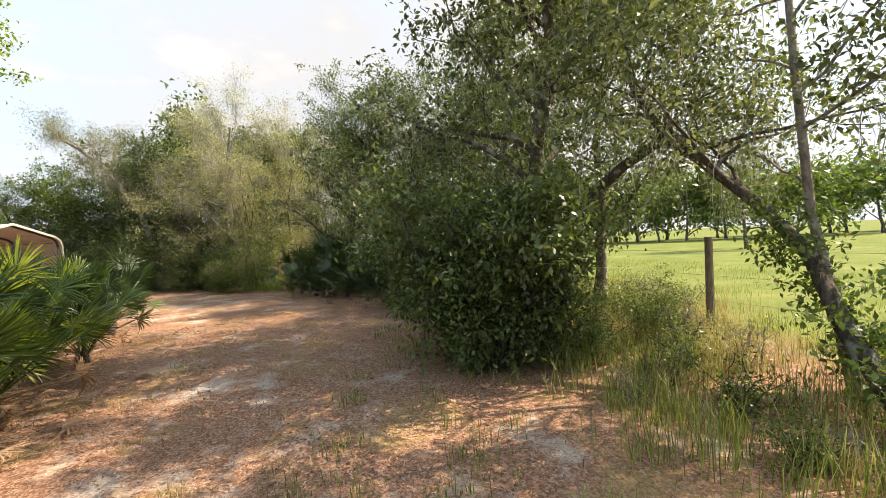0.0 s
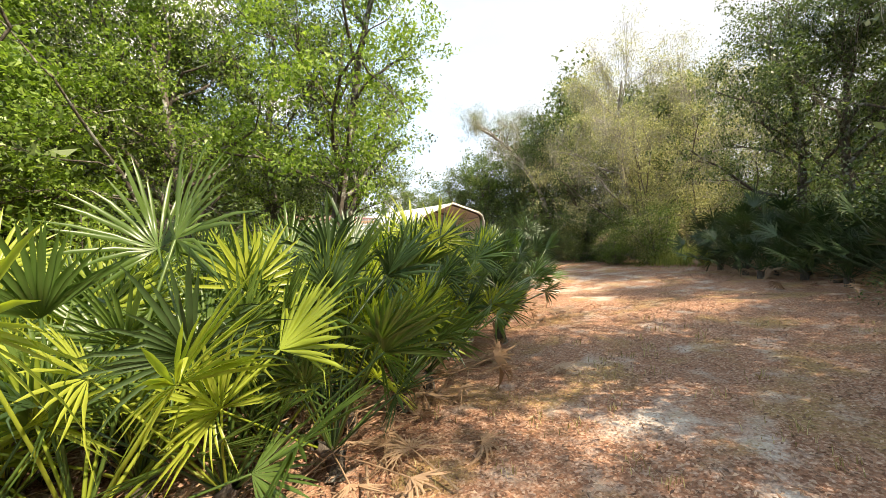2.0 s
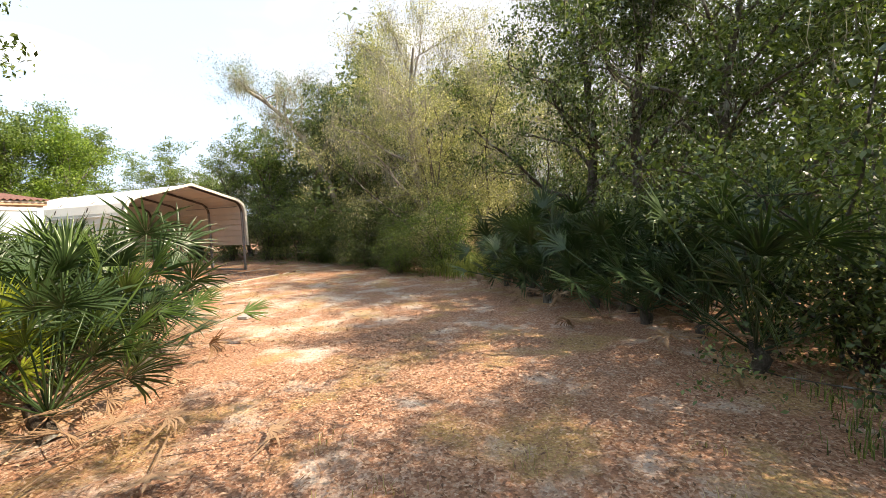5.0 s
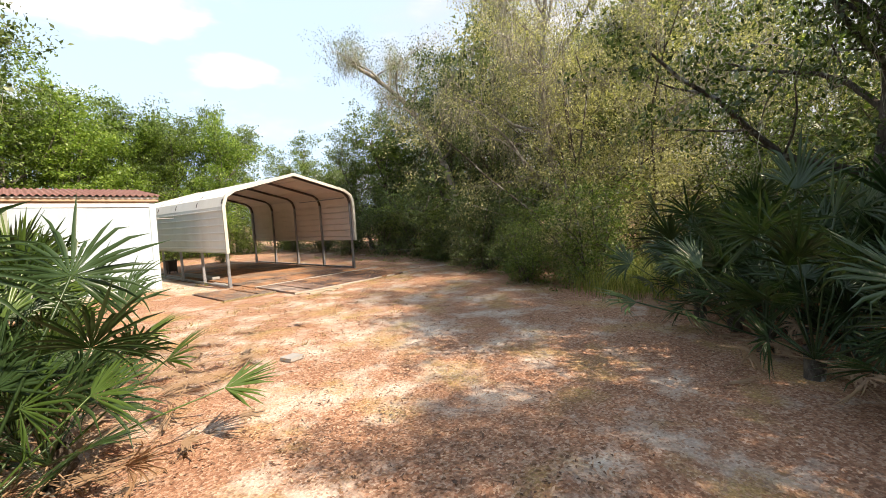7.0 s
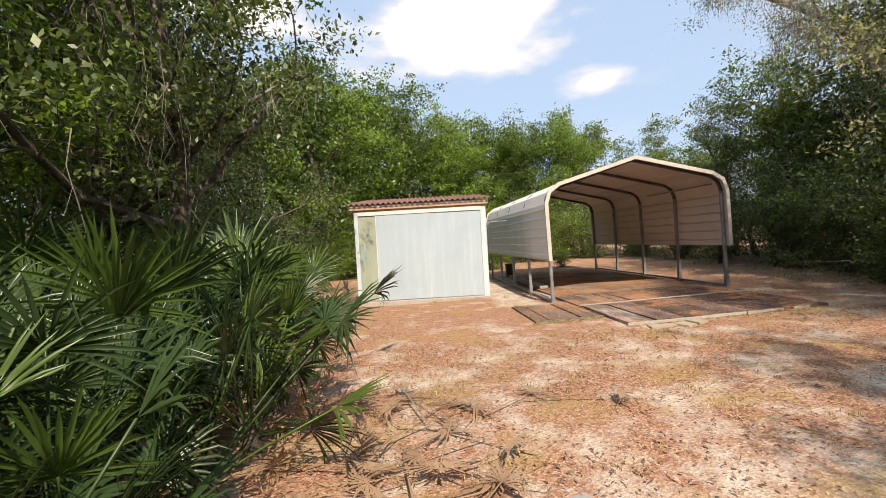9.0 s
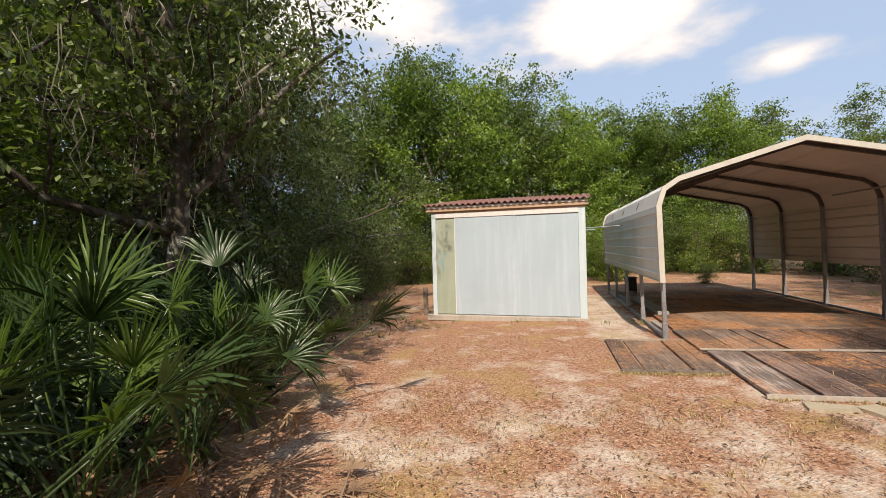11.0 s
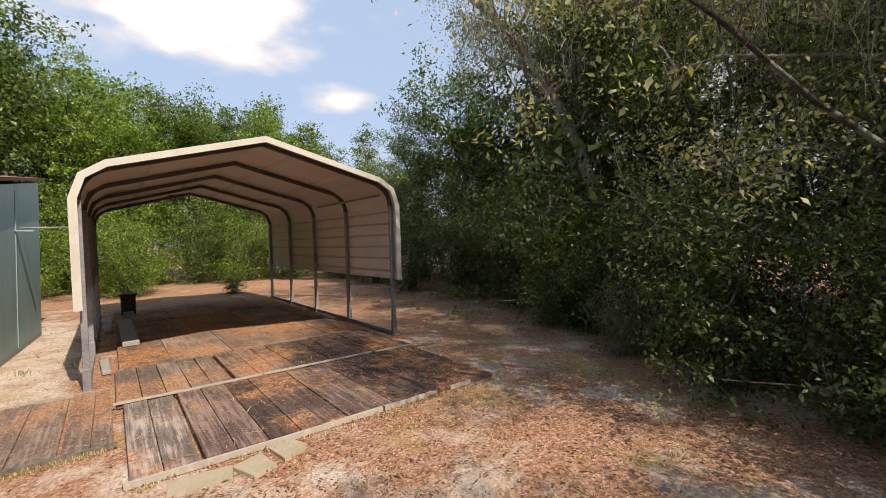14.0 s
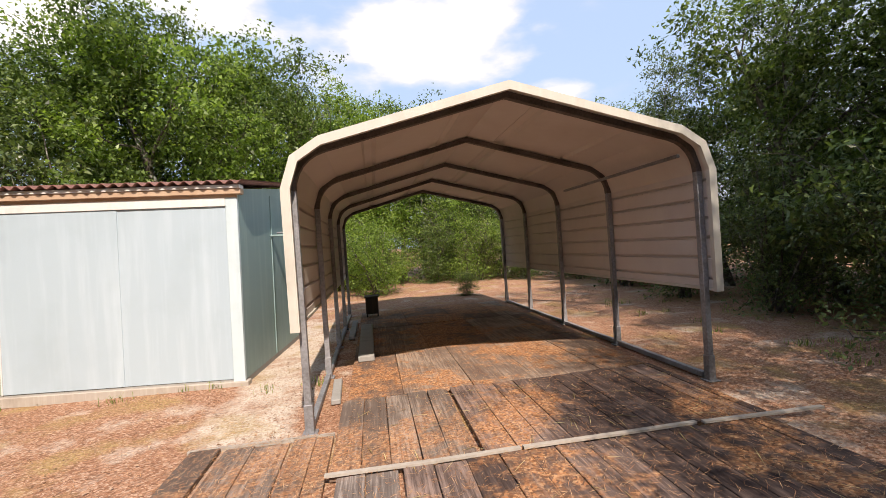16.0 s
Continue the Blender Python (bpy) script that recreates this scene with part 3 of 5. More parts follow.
def build_ground():
    rng = np.random.default_rng(5)
    near = np.linspace(-20, 20, 161)
    far = np.array([23, 28, 36, 50, 75, 120, 200, 400, 900.0])
    xs = np.concatenate([-far[::-1], near, far]) - 2.0
    ys = np.concatenate([-far[::-1], near, far]) - 3.0
    X, Y = np.meshgrid(xs, ys)
    Z = np.zeros_like(X)
    for k in range(9):
        a, b, c = rng.uniform(0.5, 3.2), rng.uniform(0.5, 3.2), rng.uniform(0, 6)
        Z += np.sin(X * a + c) * np.sin(Y * b + c * 2) * 0.009
    calm = np.clip((np.hypot(np.maximum(abs(X - 0.0) - 4.2, 0), np.maximum(abs(Y - 1.5) - 4.6, 0))) / 2.0, 0, 1)
    Z *= calm
    Z -= 0.006
    V = np.stack([X, Y, Z], -1).reshape(-1, 3)
    n = len(xs)
    i, j = np.meshgrid(np.arange(len(ys) - 1), np.arange(n - 1), indexing="ij")
    F = np.stack([i * n + j, i * n + j + 1, (i + 1) * n + j + 1, (i + 1) * n + j], -1).reshape(-1, 4)
    ob = mesh_part("ground", smooth(np_mesh("ground", V, F, GROUND)))
    return tagged(ob, "sandy ground strewn with reddish leaf litter, green field beyond the fence", "ground", kind="structure")


build_ground()

# ---- carport ----
WIDTH, BAY, HOOPS = 3.6, 1.546, 5
EAVE, APEX = 2.06, 2.62


def hoop_line(grow=0.0, steps=6):
    """Half the outline of a hoop, foot to apex, in x and z; grow: moved outwards."""
    pts = [(-grow, 0.0), (-grow, EAVE - 0.12)]
    cx, cz, r = 0.34, EAVE - 0.12, 0.34 + grow
    slope = math.atan2(APEX - (EAVE + 0.15), WIDTH / 2 - 0.25)
    for k in range(1, steps + 1):
        a = math.pi - (math.pi / 2 - slope) * k / steps
        pts.append((cx + r * math.cos(a), cz + r * math.sin(a)))
    x0, z0 = pts[-1]
    pts.append((WIDTH / 2, z0 + (WIDTH / 2 - x0) * math.tan(slope)))
    return pts


def hoop_full(grow=0.0, steps=6):
    half = hoop_line(grow, steps)
    return half + [(WIDTH - x, z) for x, z in half[-2::-1]]


def sweep(line, y0, y1, inward, bm=None):
    """A band along an outline in x and z, from y0 to y1, with depth inwards."""
    bm = bm or bmesh.new()
    outer, inner = line, inward
    rows = []
    for (x, z), (u, w) in zip(outer, inner):
        rows.append([bm.verts.new(c) for c in ((x, y0, z), (x, y1, z), (u, y1, w), (u, y0, w))])
    for a, b in zip(rows, rows[1:]):
        for k in range(4):
            bm.faces.new((a[k], a[(k + 1) % 4], b[(k + 1) % 4], b[k]))
    bm.faces.new(rows[0][::-1])
    bm.faces.new(rows[-1])
    bmesh.ops.recalc_face_normals(bm, faces=bm.faces)
    return bm


def ribbed_sheet(a, b, y0, y1, ribs, rib=0.03):
    """A roofing sheet between outline points a and b (x, z), ribs running along y, thin but with two faces."""
    bm = bmesh.new()
    (x0, z0), (x1, z1) = a, b
    ln = math.hypot(x1 - x0, z1 - z0)
    nx, nz = -(z1 - z0) / ln, (x1 - x0) / ln
    prof = []
    for k in range(ribs):
        for f, h in ((0.0, 0), (0.4, 0), (0.44, rib), (0.54, rib), (0.58, 0)):
            prof.append(((k + f) / ribs, h))
    prof.append((1.0, 0))
    top = [(x0 + (x1 - x0) * f + nx * h, z0 + (z1 - z0) * f + nz * h) for f, h in prof]
    low = [(x - nx * 0.002, z - nz * 0.002) for x, z in top]
    ov = [[bm.verts.new((x, y, z)) for y in (y0, y1)] for x, z in top]
    iv = [[bm.verts.new((x, y, z)) for y in (y0, y1)] for x, z in low]
    for q, w in zip(ov, ov[1:]):
        bm.faces.new((q[0], w[0], w[1], q[1]))
    for q, w in zip(iv, iv[1:]):
        f = bm.faces.new((q[1], w[1], w[0], q[0]))
        f.material_index = 1
    return bm


def carport():
    root = tagged(new("carport"), "open steel carport with white ribbed sheets and galvanised hoops", "carport")
    half = 0.028
    full_out, full_in = hoop_full(half), hoop_full(-half)
    for k in range(HOOPS):
        y = BAY * k
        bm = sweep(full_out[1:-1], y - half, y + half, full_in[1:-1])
        # arches get the dark backlit tone, legs the plain steel
        part("roof_arch", bm, STEEL_BACKLIT, root, "square tube roof arch coloured dark brown as backlit")
        for x in (0.0, WIDTH):
            part("leg", box(x - half, y - half, 0.0, x + half, y + half, EAVE - 0.12, 0.003), STEEL, root, "galvanised square tube leg")
            part("foot_plate", box(x - 0.06, y - 0.06, 0.0, x + 0.06, y + 0.06, 0.012, 0.003), STEEL, root)
            part("leg_sleeve", box(x - 0.035, y - 0.035, 0.012, x + 0.035, y + 0.035, 0.24, 0.004), STEEL, root)
    for x in (0.0, WIDTH):
        part("base_rail", box(x - 0.026, 0.06, 0.013, x + 0.026, BAY * 4 - 0.06, 0.062, 0.004), STEEL, root)
    y0, y1 = -0.14, BAY * 4 + 0.14
    skin = hoop_line(half + 0.012, 2)
    low = 0.86
    # side sheets, then the bent eave sheet, then the slope, on both sides
    zs = [low, 1.24, 1.6, skin[1][1]]
    for side in (0, 1):
        flip = (lambda p: (WIDTH - p[0], p[1])) if side else (lambda p: p)
        pairs = [((skin[0][0], a), (skin[0][0], b), 2) for a, b in zip(zs, zs[1:])]
        pairs += [(skin[k], skin[k + 1], 1) for k in (1, 2)]
        e0, e1 = skin[3], skin[4]
        pairs += [(tuple(e0[c] + (e1[c] - e0[c]) * f0 for c in (0, 1)), tuple(e0[c] + (e1[c] - e0[c]) * f1 for c in (0, 1)), 1) for f0, f1 in ((0, 0.5), (0.5, 1))]
        bent = []
        for n, (a, b, ribs) in enumerate(pairs):
            if 3 <= n <= 4:
                bent.append((a, b))
                continue
            bm = ribbed_sheet(*((flip(b), flip(a)) if side else (a, b)), y0, y1, ribs)
            ob = part("roof_sheet", bm, SHEET_OUT, root)
            ob.data.materials.append(SHEET_IN)
        line = [a for a, b in bent] + [bent[-1][1]]
        bm = bmesh.new()
        for lift, idx in ((0.0, 0), (-0.003, 1)):
            vs = []
            for x, z in (flip(p) for p in line):
                sx = lift if side == 0 else -lift
                vs.append([bm.verts.new((x - sx, y, z + lift)) for y in (y0, y1)])
            for q, w in zip(vs, vs[1:]):
                f = bm.faces.new((q[0], q[1], w[1], w[0]) if (side == 0) == (idx == 0) else (q[0], w[0], w[1], q[1]))
                f.material_index = idx
        ob = part("eave_sheet", bm, SHEET_OUT, root)
        ob.data.materials.append(SHEET_IN)
    # folded edge trims at both ends
    trim_out, trim_in = hoop_full(half + 0.042, 2), hoop_full(half - 0.03, 2)
    cut = lambda line: [(line[0][0], low - 0.02)] + line[1:-1] + [(line[-1][0], low - 0.02)]
    for y in (y0, y1):
        part("edge_trim", sweep(cut(trim_out), y - 0.012, y + 0.03 if y < 1 else y + 0.012, cut(trim_in)), TRIM, root, "cream folded edge trim")
    for x in (-0.036, WIDTH + 0.036):
        part("sheet_hem", box(x - 0.012, y0 + 0.04, low - 0.018, x + 0.012, y1 - 0.04, low + 0.012, 0.003), TRIM, root)
    # a spare length of tube resting across the eave bend
    part("purlin", box(WIDTH - 0.2, 0.0, EAVE + 0.02, WIDTH - 0.165, 2.4, EAVE + 0.05, 0.004), STEEL, root, "short rusty purlin")
    screw_me = None
    for k in range(HOOPS):
        for n, (x, z) in enumerate(((WIDTH - 0.0, 0.95), (WIDTH, 1.3), (WIDTH, 1.66))):
            bm = bmesh.new()
            if screw_me is None:
                bmesh.ops.create_cone(bm, cap_ends=True, segments=6, radius1=0.009, radius2=0.006, depth=0.012, matrix=Matrix.Rotation(radians(90), 4, "Y"))
                ob = part("screw", bm, STEEL, root)
                screw_me = ob.data
            else:
                bm.free()
                ob = mesh_part("screw", screw_me, root)
            ob.location = (x + 0.06, BAY * k, z)
    return root


carport()

# ---- shed ----
SHED = pose(-0.94, 1.68, 0.0, 0, 1.4, -4.0)
SHED_W, SHED_D = 3.05, 2.75


def shed():
    """Origin at the front corner beside the carport; x runs along the front (negative), y to the back."""
    root = tagged(new("shed"), "small shed in faded blue-grey paint with red corrugated roof", "shed")
    root.matrix_world = SHED
    w, d = SHED_W, SHED_D
    front_h, back_h = 2.24, 2.6
    part("base_board", box(-w - 0.12, -0.05, -0.07, 0.04, 0.07, 0.045, 0.008), STRIP, root, "weathered whitish base board")
    part("floor_slab", box(-w, 0.0, -0.02, 0, d, 0.06), BLOCK, root)
    part("sliding_panel", box(-w + 0.5, -0.012, 0.065, -w + 1.75, 0.02, 2.04, 0.004), SHED_BLUE, root, "streaked pale blue-grey panel")
    part("sliding_panel", box(-w + 1.735, -0.004, 0.065, -0.13, 0.026, 2.04, 0.004), SHED_BLUE, root, "streaked pale blue-grey panel")
    part("green_panel", box(-w + 0.09, 0.0, 0.065, -w + 0.5, 0.03, 2.04, 0.004), SHED_GREEN, root, "faded sage green panel")
    bm = bmesh.new()
    for cx, cz, rx, rz in ((-w + 0.2, 1.14, 0.07, 0.1), (-w + 0.29, 1.27, 0.035, 0.09), (-w + 0.17, 1.3, 0.025, 0.08), (-w + 0.23, 0.98, 0.03, 0.1)):
        ring = [bm.verts.new((cx + rx * (0.75 + 0.3 * math.sin(3 * a + cz * 20)) * math.cos(a), -0.0035, cz + rz * (0.8 + 0.25 * math.cos(2 * a + cx * 30)) * math.sin(a))) for a in (k * math.pi / 8 for k in range(16))]
        bm.faces.new(ring)
    part("stain", bm, SHED_SIDE, root, "dark blotchy stain on the sage panel")
    part("batten", box(-w + 0.487, -0.02, 0.065, -w + 0.503, -0.002, 2.04, 0.003), SHED_WHITE, root, "thin white batten")
    part("corner_trim", box(-0.13, -0.02, 0.03, 0.0, 0.03, 2.17, 0.005), SHED_TRIM, root, "pale blue corner board")
    part("corner_trim", box(-w, -0.02, 0.03, -w + 0.09, 0.03, 2.17, 0.005), SHED_TRIM, root, "pale blue corner board")
    part("head_board", box(-w + 0.09, -0.026, 2.04, -0.13, 0.03, 2.14, 0.004), SHED_WHITE, root, "white head board")
    part("filler_board", box(-w, -0.03, 2.138, 0.0, 0.03, 2.175, 0.003), WOOD_TAN, root, "tan filler board")
    part("fascia", box(-w - 0.1, -0.07, 2.17, 0.06, 0.04, 2.235, 0.005), WOOD_TAN, root, "bare tan fascia board")
    part("fascia", box(-w - 0.1, -0.085, 2.235, 0.06, 0.04, 2.275, 0.004), SHED_WHITE, root, "white strip under the roof")
    for x in (0.0, -w):
        bm = bmesh.new()
        inner = 0.03 if x < 0 else -0.03
        vs = [[bm.verts.new((q, y, z)) for y, z in ((0.031, 0.05), (d, 0.05), (d, back_h), (0.031, front_h))] for q in (x, x + inner)]
        bm.faces.new(vs[0])
        bm.faces.new(vs[1][::-1])
        for k in range(4):
            bm.faces.new((vs[0][k], vs[0][(k + 1) % 4], vs[1][(k + 1) % 4], vs[1][k]))
        bmesh.ops.recalc_face_normals(bm, faces=bm.faces)
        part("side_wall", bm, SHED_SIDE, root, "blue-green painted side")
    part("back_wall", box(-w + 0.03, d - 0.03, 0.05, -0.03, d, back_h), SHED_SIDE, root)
    part("cover_strip", box(0.001, 1.2, 0.07, 0.012, 1.24, 2.3, 0.002), SHED_SIDE, root)
    part("bracket", box(0.001, 1.16, 1.72, 0.2, 1.28, 1.745, 0.004), SHED_SIDE, root, "small folded bracket")
    # corrugated roof, waves along x, rising to the back
    n = 27 * 8
    bm = bmesh.new()
    rows = []
    for i in range(n + 1):
        x = -w - 0.14 + (w + 0.24) * i / n
        z = 0.02 * math.cos(i / 8 * 2 * math.pi)
        rows.append([bm.verts.new((x, y, h + z + off)) for off in (0.0, 0.007) for y, h in ((-0.14, front_h + 0.055), (d + 0.12, back_h + 0.075))])
    for q, r in zip(rows, rows[1:]):
        bm.faces.new((q[0], q[1], r[1], r[0]))
        bm.faces.new((q[2], r[2], r[3], q[3]))
        bm.faces.new((q[0], r[0], r[2], q[2]))
        bm.faces.new((q[1], q[3], r[3], r[1]))
    part("corrugated_roof", bm, ROOF_RED, root, "weathered red corrugated roof sheet")
    return root


shed()
# thin rod between the shed and the carport, fixed to both
rod = mesh_part("rod", np_mesh("rod", *tube_arrays([(-0.92, 3.2, 1.78), (-0.45, 3.15, 1.785), (-0.02, 3.1, 1.79)], [0.011, 0.011, 0.011], 6), STEEL))
tagged(rod, "thin metal rod reaching from shed to carport", "rod")

# ---- plank floor and its edges ----


def plank_floor():
    root = tagged(new("plank_floor"), "old weathered plank floor half covered with fallen pine needles", "deck", kind="structure")
    rng = np.random.default_rng(3)
    def field(x0, x1, y0, y1, width, material, z=0.045, skew=0.0, gap=0.003):
        x = x0
        while x < x1 - 0.03:
            w = min(width * rng.uniform(0.85, 1.15), x1 - x)
            a, b = y0 + rng.uniform(-0.015, 0.015), y1 + rng.uniform(-0.015, 0.015)
            top = z + rng.uniform(-0.006, 0.004)
            ob = part("plank", box(-w / 2 + gap, -(b - a) / 2, 0, w / 2 - gap, (b - a) / 2, 0.04, 0.004), material, root)
            ob.matrix_local = pose(x + w / 2, (a + b) / 2, top - 0.04, 0, rng.normal(0, 0.4), rng.normal(0, 0.15) + skew)
            x += w
    field(0.27, 0.68, -2.44, -0.86, 0.205, PLANK_STREAKED)
    field(0.68, 3.3, -2.44, -0.86, 0.2, PLANK)
    field(0.22, 1.2, -0.82, 0.55, 0.19, PLANK_NEEDLED)
    field(1.23, 3.36, -0.82, 0.55, 0.2, PLANK, 0.047)
    field(0.26, 3.34, 0.58, 2.3, 0.62, PLANK_PALE, 0.043)
    field(0.26, 3.34, 2.33, 4.2, 0.9, PLANK_PALE, 0.043)
    field(0.26, 3.34, 4.23, 6.3, 0.9, PLANK_PALE, 0.043)
    field(-0.85, -0.62, -1.7, -0.12, 0.2, PLANK_NEEDLED, 0.03)
    field(-0.1, 0.2, -1.7, -0.15, 0.15, PLANK_NEEDLED, 0.03)
    field(-0.6, -0.12, -1.68, -0.14, 0.24, PLANK_NEEDLED, 0.018)
    return root


plank_floor()


def batten(points, material, label, width=0.036, high=0.016, z=0.05):
    bm = bmesh.new()
    rows = []
    for k, (x, y) in enumerate(points):
        u, v = points[min(k + 1, len(points) - 1)], points[max(k - 1, 0)]
        t = Vector((u[0] - v[0], u[1] - v[1])).normalized() * width / 2
        rows.append([bm.verts.new(c) for c in ((x - t.y, y + t.x, z), (x + t.y, y - t.x, z), (x + t.y, y - t.x, z + high), (x - t.y, y + t.x, z + high))])
    for a, b in zip(rows, rows[1:]):
        for k in range(4):
            bm.faces.new((a[k], b[k], b[(k + 1) % 4], a[(k + 1) % 4]))
    bm.faces.new(rows[0])
    bm.faces.new(rows[-1][::-1])
    bmesh.ops.recalc_face_normals(bm, faces=bm.faces)
    return tagged(part("batten", bm, material), label, "batten")


batten([(0.2, -0.83), (0.9, -0.85), (1.46, -0.84)], STRIP, "whitish split batten lying over the plank joint")
batten([(1.48, -0.84), (2.2, -0.85), (2.75, -0.85)], STRIP, "whitish split batten lying over the plank joint")
batten([(2.8, -0.86), (3.2, -0.88), (3.75, -0.9)], STRIP, "whitish split batten running past the planks")
batten([(0.24, -2.46), (1.2, -2.47), (2.0, -2.45)], STRIP, "pale edging batten along the planks", 0.028, 0.04, 0.0)
batten([(2.02, -2.45), (2.8, -2.43), (3.5, -2.38)], STRIP, "pale edging batten along the planks", 0.028, 0.04, 0.0)
batten([(-0.87, -0.1), (-0.3, -0.1), (0.2, -0.12)], STRIP, "pale batten behind the small plank mat", 0.03, 0.03, 0.0)
batten([(-0.86, -1.73), (-0.3, -1.72), (0.22, -1.72)], POST_WOOD, "dark edging board of the plank mat", 0.04, 0.035, 0.0)


def paver(x, y, turn, corners, label):
    """A broken slab with a chipped outline."""
    bm = bmesh.new()
    low = [bm.verts.new((a, b, 0)) for a, b in corners]
    high = [bm.verts.new((a * 0.96, b * 0.95, 0.035)) for a, b in corners]
    bm.faces.new(low[::-1])
    bm.faces.new(high)
    for k in range(len(low)):
        bm.faces.new((low[k], low[(k + 1) % len(low)], high[(k + 1) % len(low)], high[k]))
    ob = part("paver", bm, PAVER)
    ob.matrix_world = pose(x, y, -0.016, 0, 0, turn)
    return tagged(ob, label, "paving slab", "loose pavers by the planks")


paver(0.62, -2.66, -4, ((-0.19, -0.09), (0.17, -0.1), (0.19, 0.07), (-0.17, 0.09)), "flat sandy concrete slab half sunk in the ground")
paver(0.94, -2.69, 24, ((-0.12, -0.12), (0.05, -0.13), (0.1, 0.1), (-0.11, 0.12)), "cracked sandy concrete slab beside the planks")
paver(1.13, -2.6, 22, ((-0.09, -0.13), (0.13, -0.11), (0.14, 0.08), (-0.04, 0.11)), "cracked sandy concrete slab beside the planks")
paver(-1.95, -6.2, 15, ((-0.09, -0.08), (0.09, -0.1), (0.1, 0.08), (-0.08, 0.09)), "small grey slab lying in the litter").data.materials[0] = BLOCK


def timber(x0, y0, x1, y1, wide, high, material, label, z=0.04):
    ln = math.hypot(x1 - x0, y1 - y0)
    ob = part("timber", box(-wide / 2, 0, 0, wide / 2, ln, high, 0.008), material)
    ob.matrix_world = pose(x0, y0, z, 0, 0, math.degrees(math.atan2(-(x1 - x0), y1 - y0)))
    return tagged(ob, label, "timber")


timber(0.42, 1.9, 0.4, 4.3, 0.2, 0.07, BLOCK, "long grey beam lying along the plank floor's side", 0.048)
timber(0.15, 0.6, 0.12, 1.3, 0.09, 0.05, BLOCK, "short grey beam on the ground beside the post", 0.0)
timber(0.16, 3.6, 0.16, 5.2, 0.1, 0.06, BLOCK, "grey beam on the ground behind the posts", 0.0)


def small_stove(x, y):
    root = tagged(new("metal_box"), "small dark rusty metal box standing on the plank floor", "box")
    root.location = (x, y, 0.045)
    part("body", box(-0.13, -0.14, 0.06, 0.13, 0.14, 0.4, 0.012), DARK_METAL, root)
    part("lid", box(-0.15, -0.16, 0.4, 0.15, 0.16, 0.43, 0.006), DARK_METAL, root)
    for sx in (-0.11, 0.11):
        for sy in (-0.12, 0.12):
            part("leg", box(sx - 0.015, sy - 0.015, 0, sx + 0.015, sy + 0.015, 0.06), DARK_METAL, root)
    return root


small_stove(0.5, 5.7)


def wood_post(name, x, y, high, r, label, category, tilt=(0, 0)):
    bm = bmesh.new()
    bmesh.ops.create_cone(bm, cap_ends=True, segments=10, radius1=r, radius2=r * 0.92, depth=high + 0.1, matrix=Matrix.Translation((0, 0, high / 2 - 0.05)))
    for v in bm.verts:
        v.co.x += 0.08 * r * math.sin(v.co.z * 9 + v.co.y * 40)
    ob = part(name, bm, POST_WOOD)
    ob.matrix_world = pose(x, y, 0, tilt[0], tilt[1], 20)
    return tagged(ob, label, category)


wood_post("stump_post", -4.35, 2.6, 0.62, 0.06, "short grey wooden post beside the shed", "post")
for fx, fy, fh, fr in ((0.2, -16.0, 1.35, 0.045), (-3.14, -16.87, 1.38, 0.04), (-6.44, -17.75, 1.36, 0.055), (-9.7, -18.62, 1.35, 0.05)):
    tagged(wood_post("fence_post", fx, fy, fh, fr, "weathered wooden fence post at the field's edge", "post", (random.uniform(-2, 2), random.uniform(-2, 2))), group="fence posts")
for wz in (0.45, 0.8, 1.15):
    wire = mesh_part("fence_wire", np_mesh("fence_wire", *tube_arrays([(-13.0, -19.5, wz), (-9.7, -18.62, wz), (-6.44, -17.75, wz), (-3.14, -16.87, wz), (0.2, -16.0, wz), (4.0, -15.0, wz)], [0.0025] * 6, 4), STEEL))
    tagged(wire, "thin wire strung along the fence posts", "wire", "fence wires")

# ---- trees ----
PROTO = {}


def proto(key, made):
    """Keep a finished tree as the pattern for copies; the pattern itself is the first one planted."""
    PROTO[key] = [made, False]


def plant(key, x, y, turn=0.0, scale=1.0, label=""):
    ob, used = PROTO[key]
    m = pose(x, y, -0.02, 0, 0, turn) @ Matrix.Scale(scale, 4)
    if not used:
        PROTO[key][1] = True
        ob.matrix_world = m
        made = ob
    else:
        made = copy_thing(ob, Matrix())
        made.matrix_world = m
    if label:
        made["label"] = label
    return made


proto("lush", tree("lush_oak", 1, 7.5, 3.0, 0.2, 15, 12000, 0.17, LEAF_LUSH, clump=0.3, label="leafy bright green oak in full sun"))
proto("lush2", tree("lush_oak", 2, 8.5, 2.8, 0.15, 16, 12000, 0.17, LEAF_LUSH, clump=0.31, label="tall bright green tree at the wood's edge"))
proto("mid", tree("oak_tree", 3, 8.0, 3.2, 0.2, 15, 12000, 0.17, LEAF_MID, clump=0.31, moss=200, label="green oak with a loose crown"))
proto("mid2", tree("oak_tree", 4, 9.0, 3.0, 0.12, 17, 13000, 0.17, LEAF_MID, clump=0.32, label="tall green oak at the wood's edge"))
proto("dark", tree("dark_oak", 5, 7.0, 2.8, 0.2, 14, 24000, 0.075, LEAF_DARK, clump=0.22, moss=260, full=True, label="dark shaded oak hung with grey moss"))
proto("dark2", tree("dark_oak", 6, 8.0, 3.0, 0.14, 15, 15000, 0.115, LEAF_DARK, clump=0.26, moss=300, label="dense dark oak in the shade"))
proto("grey", tree("mossy_oak", 7, 7.6, 3.0, 0.2, 16, 15000, 0.068, LEAF_GREY, BARK_PALE, clump=0.3, moss=1600, twigs=420, label="thin grey tree with bare twigs and hanging moss"))
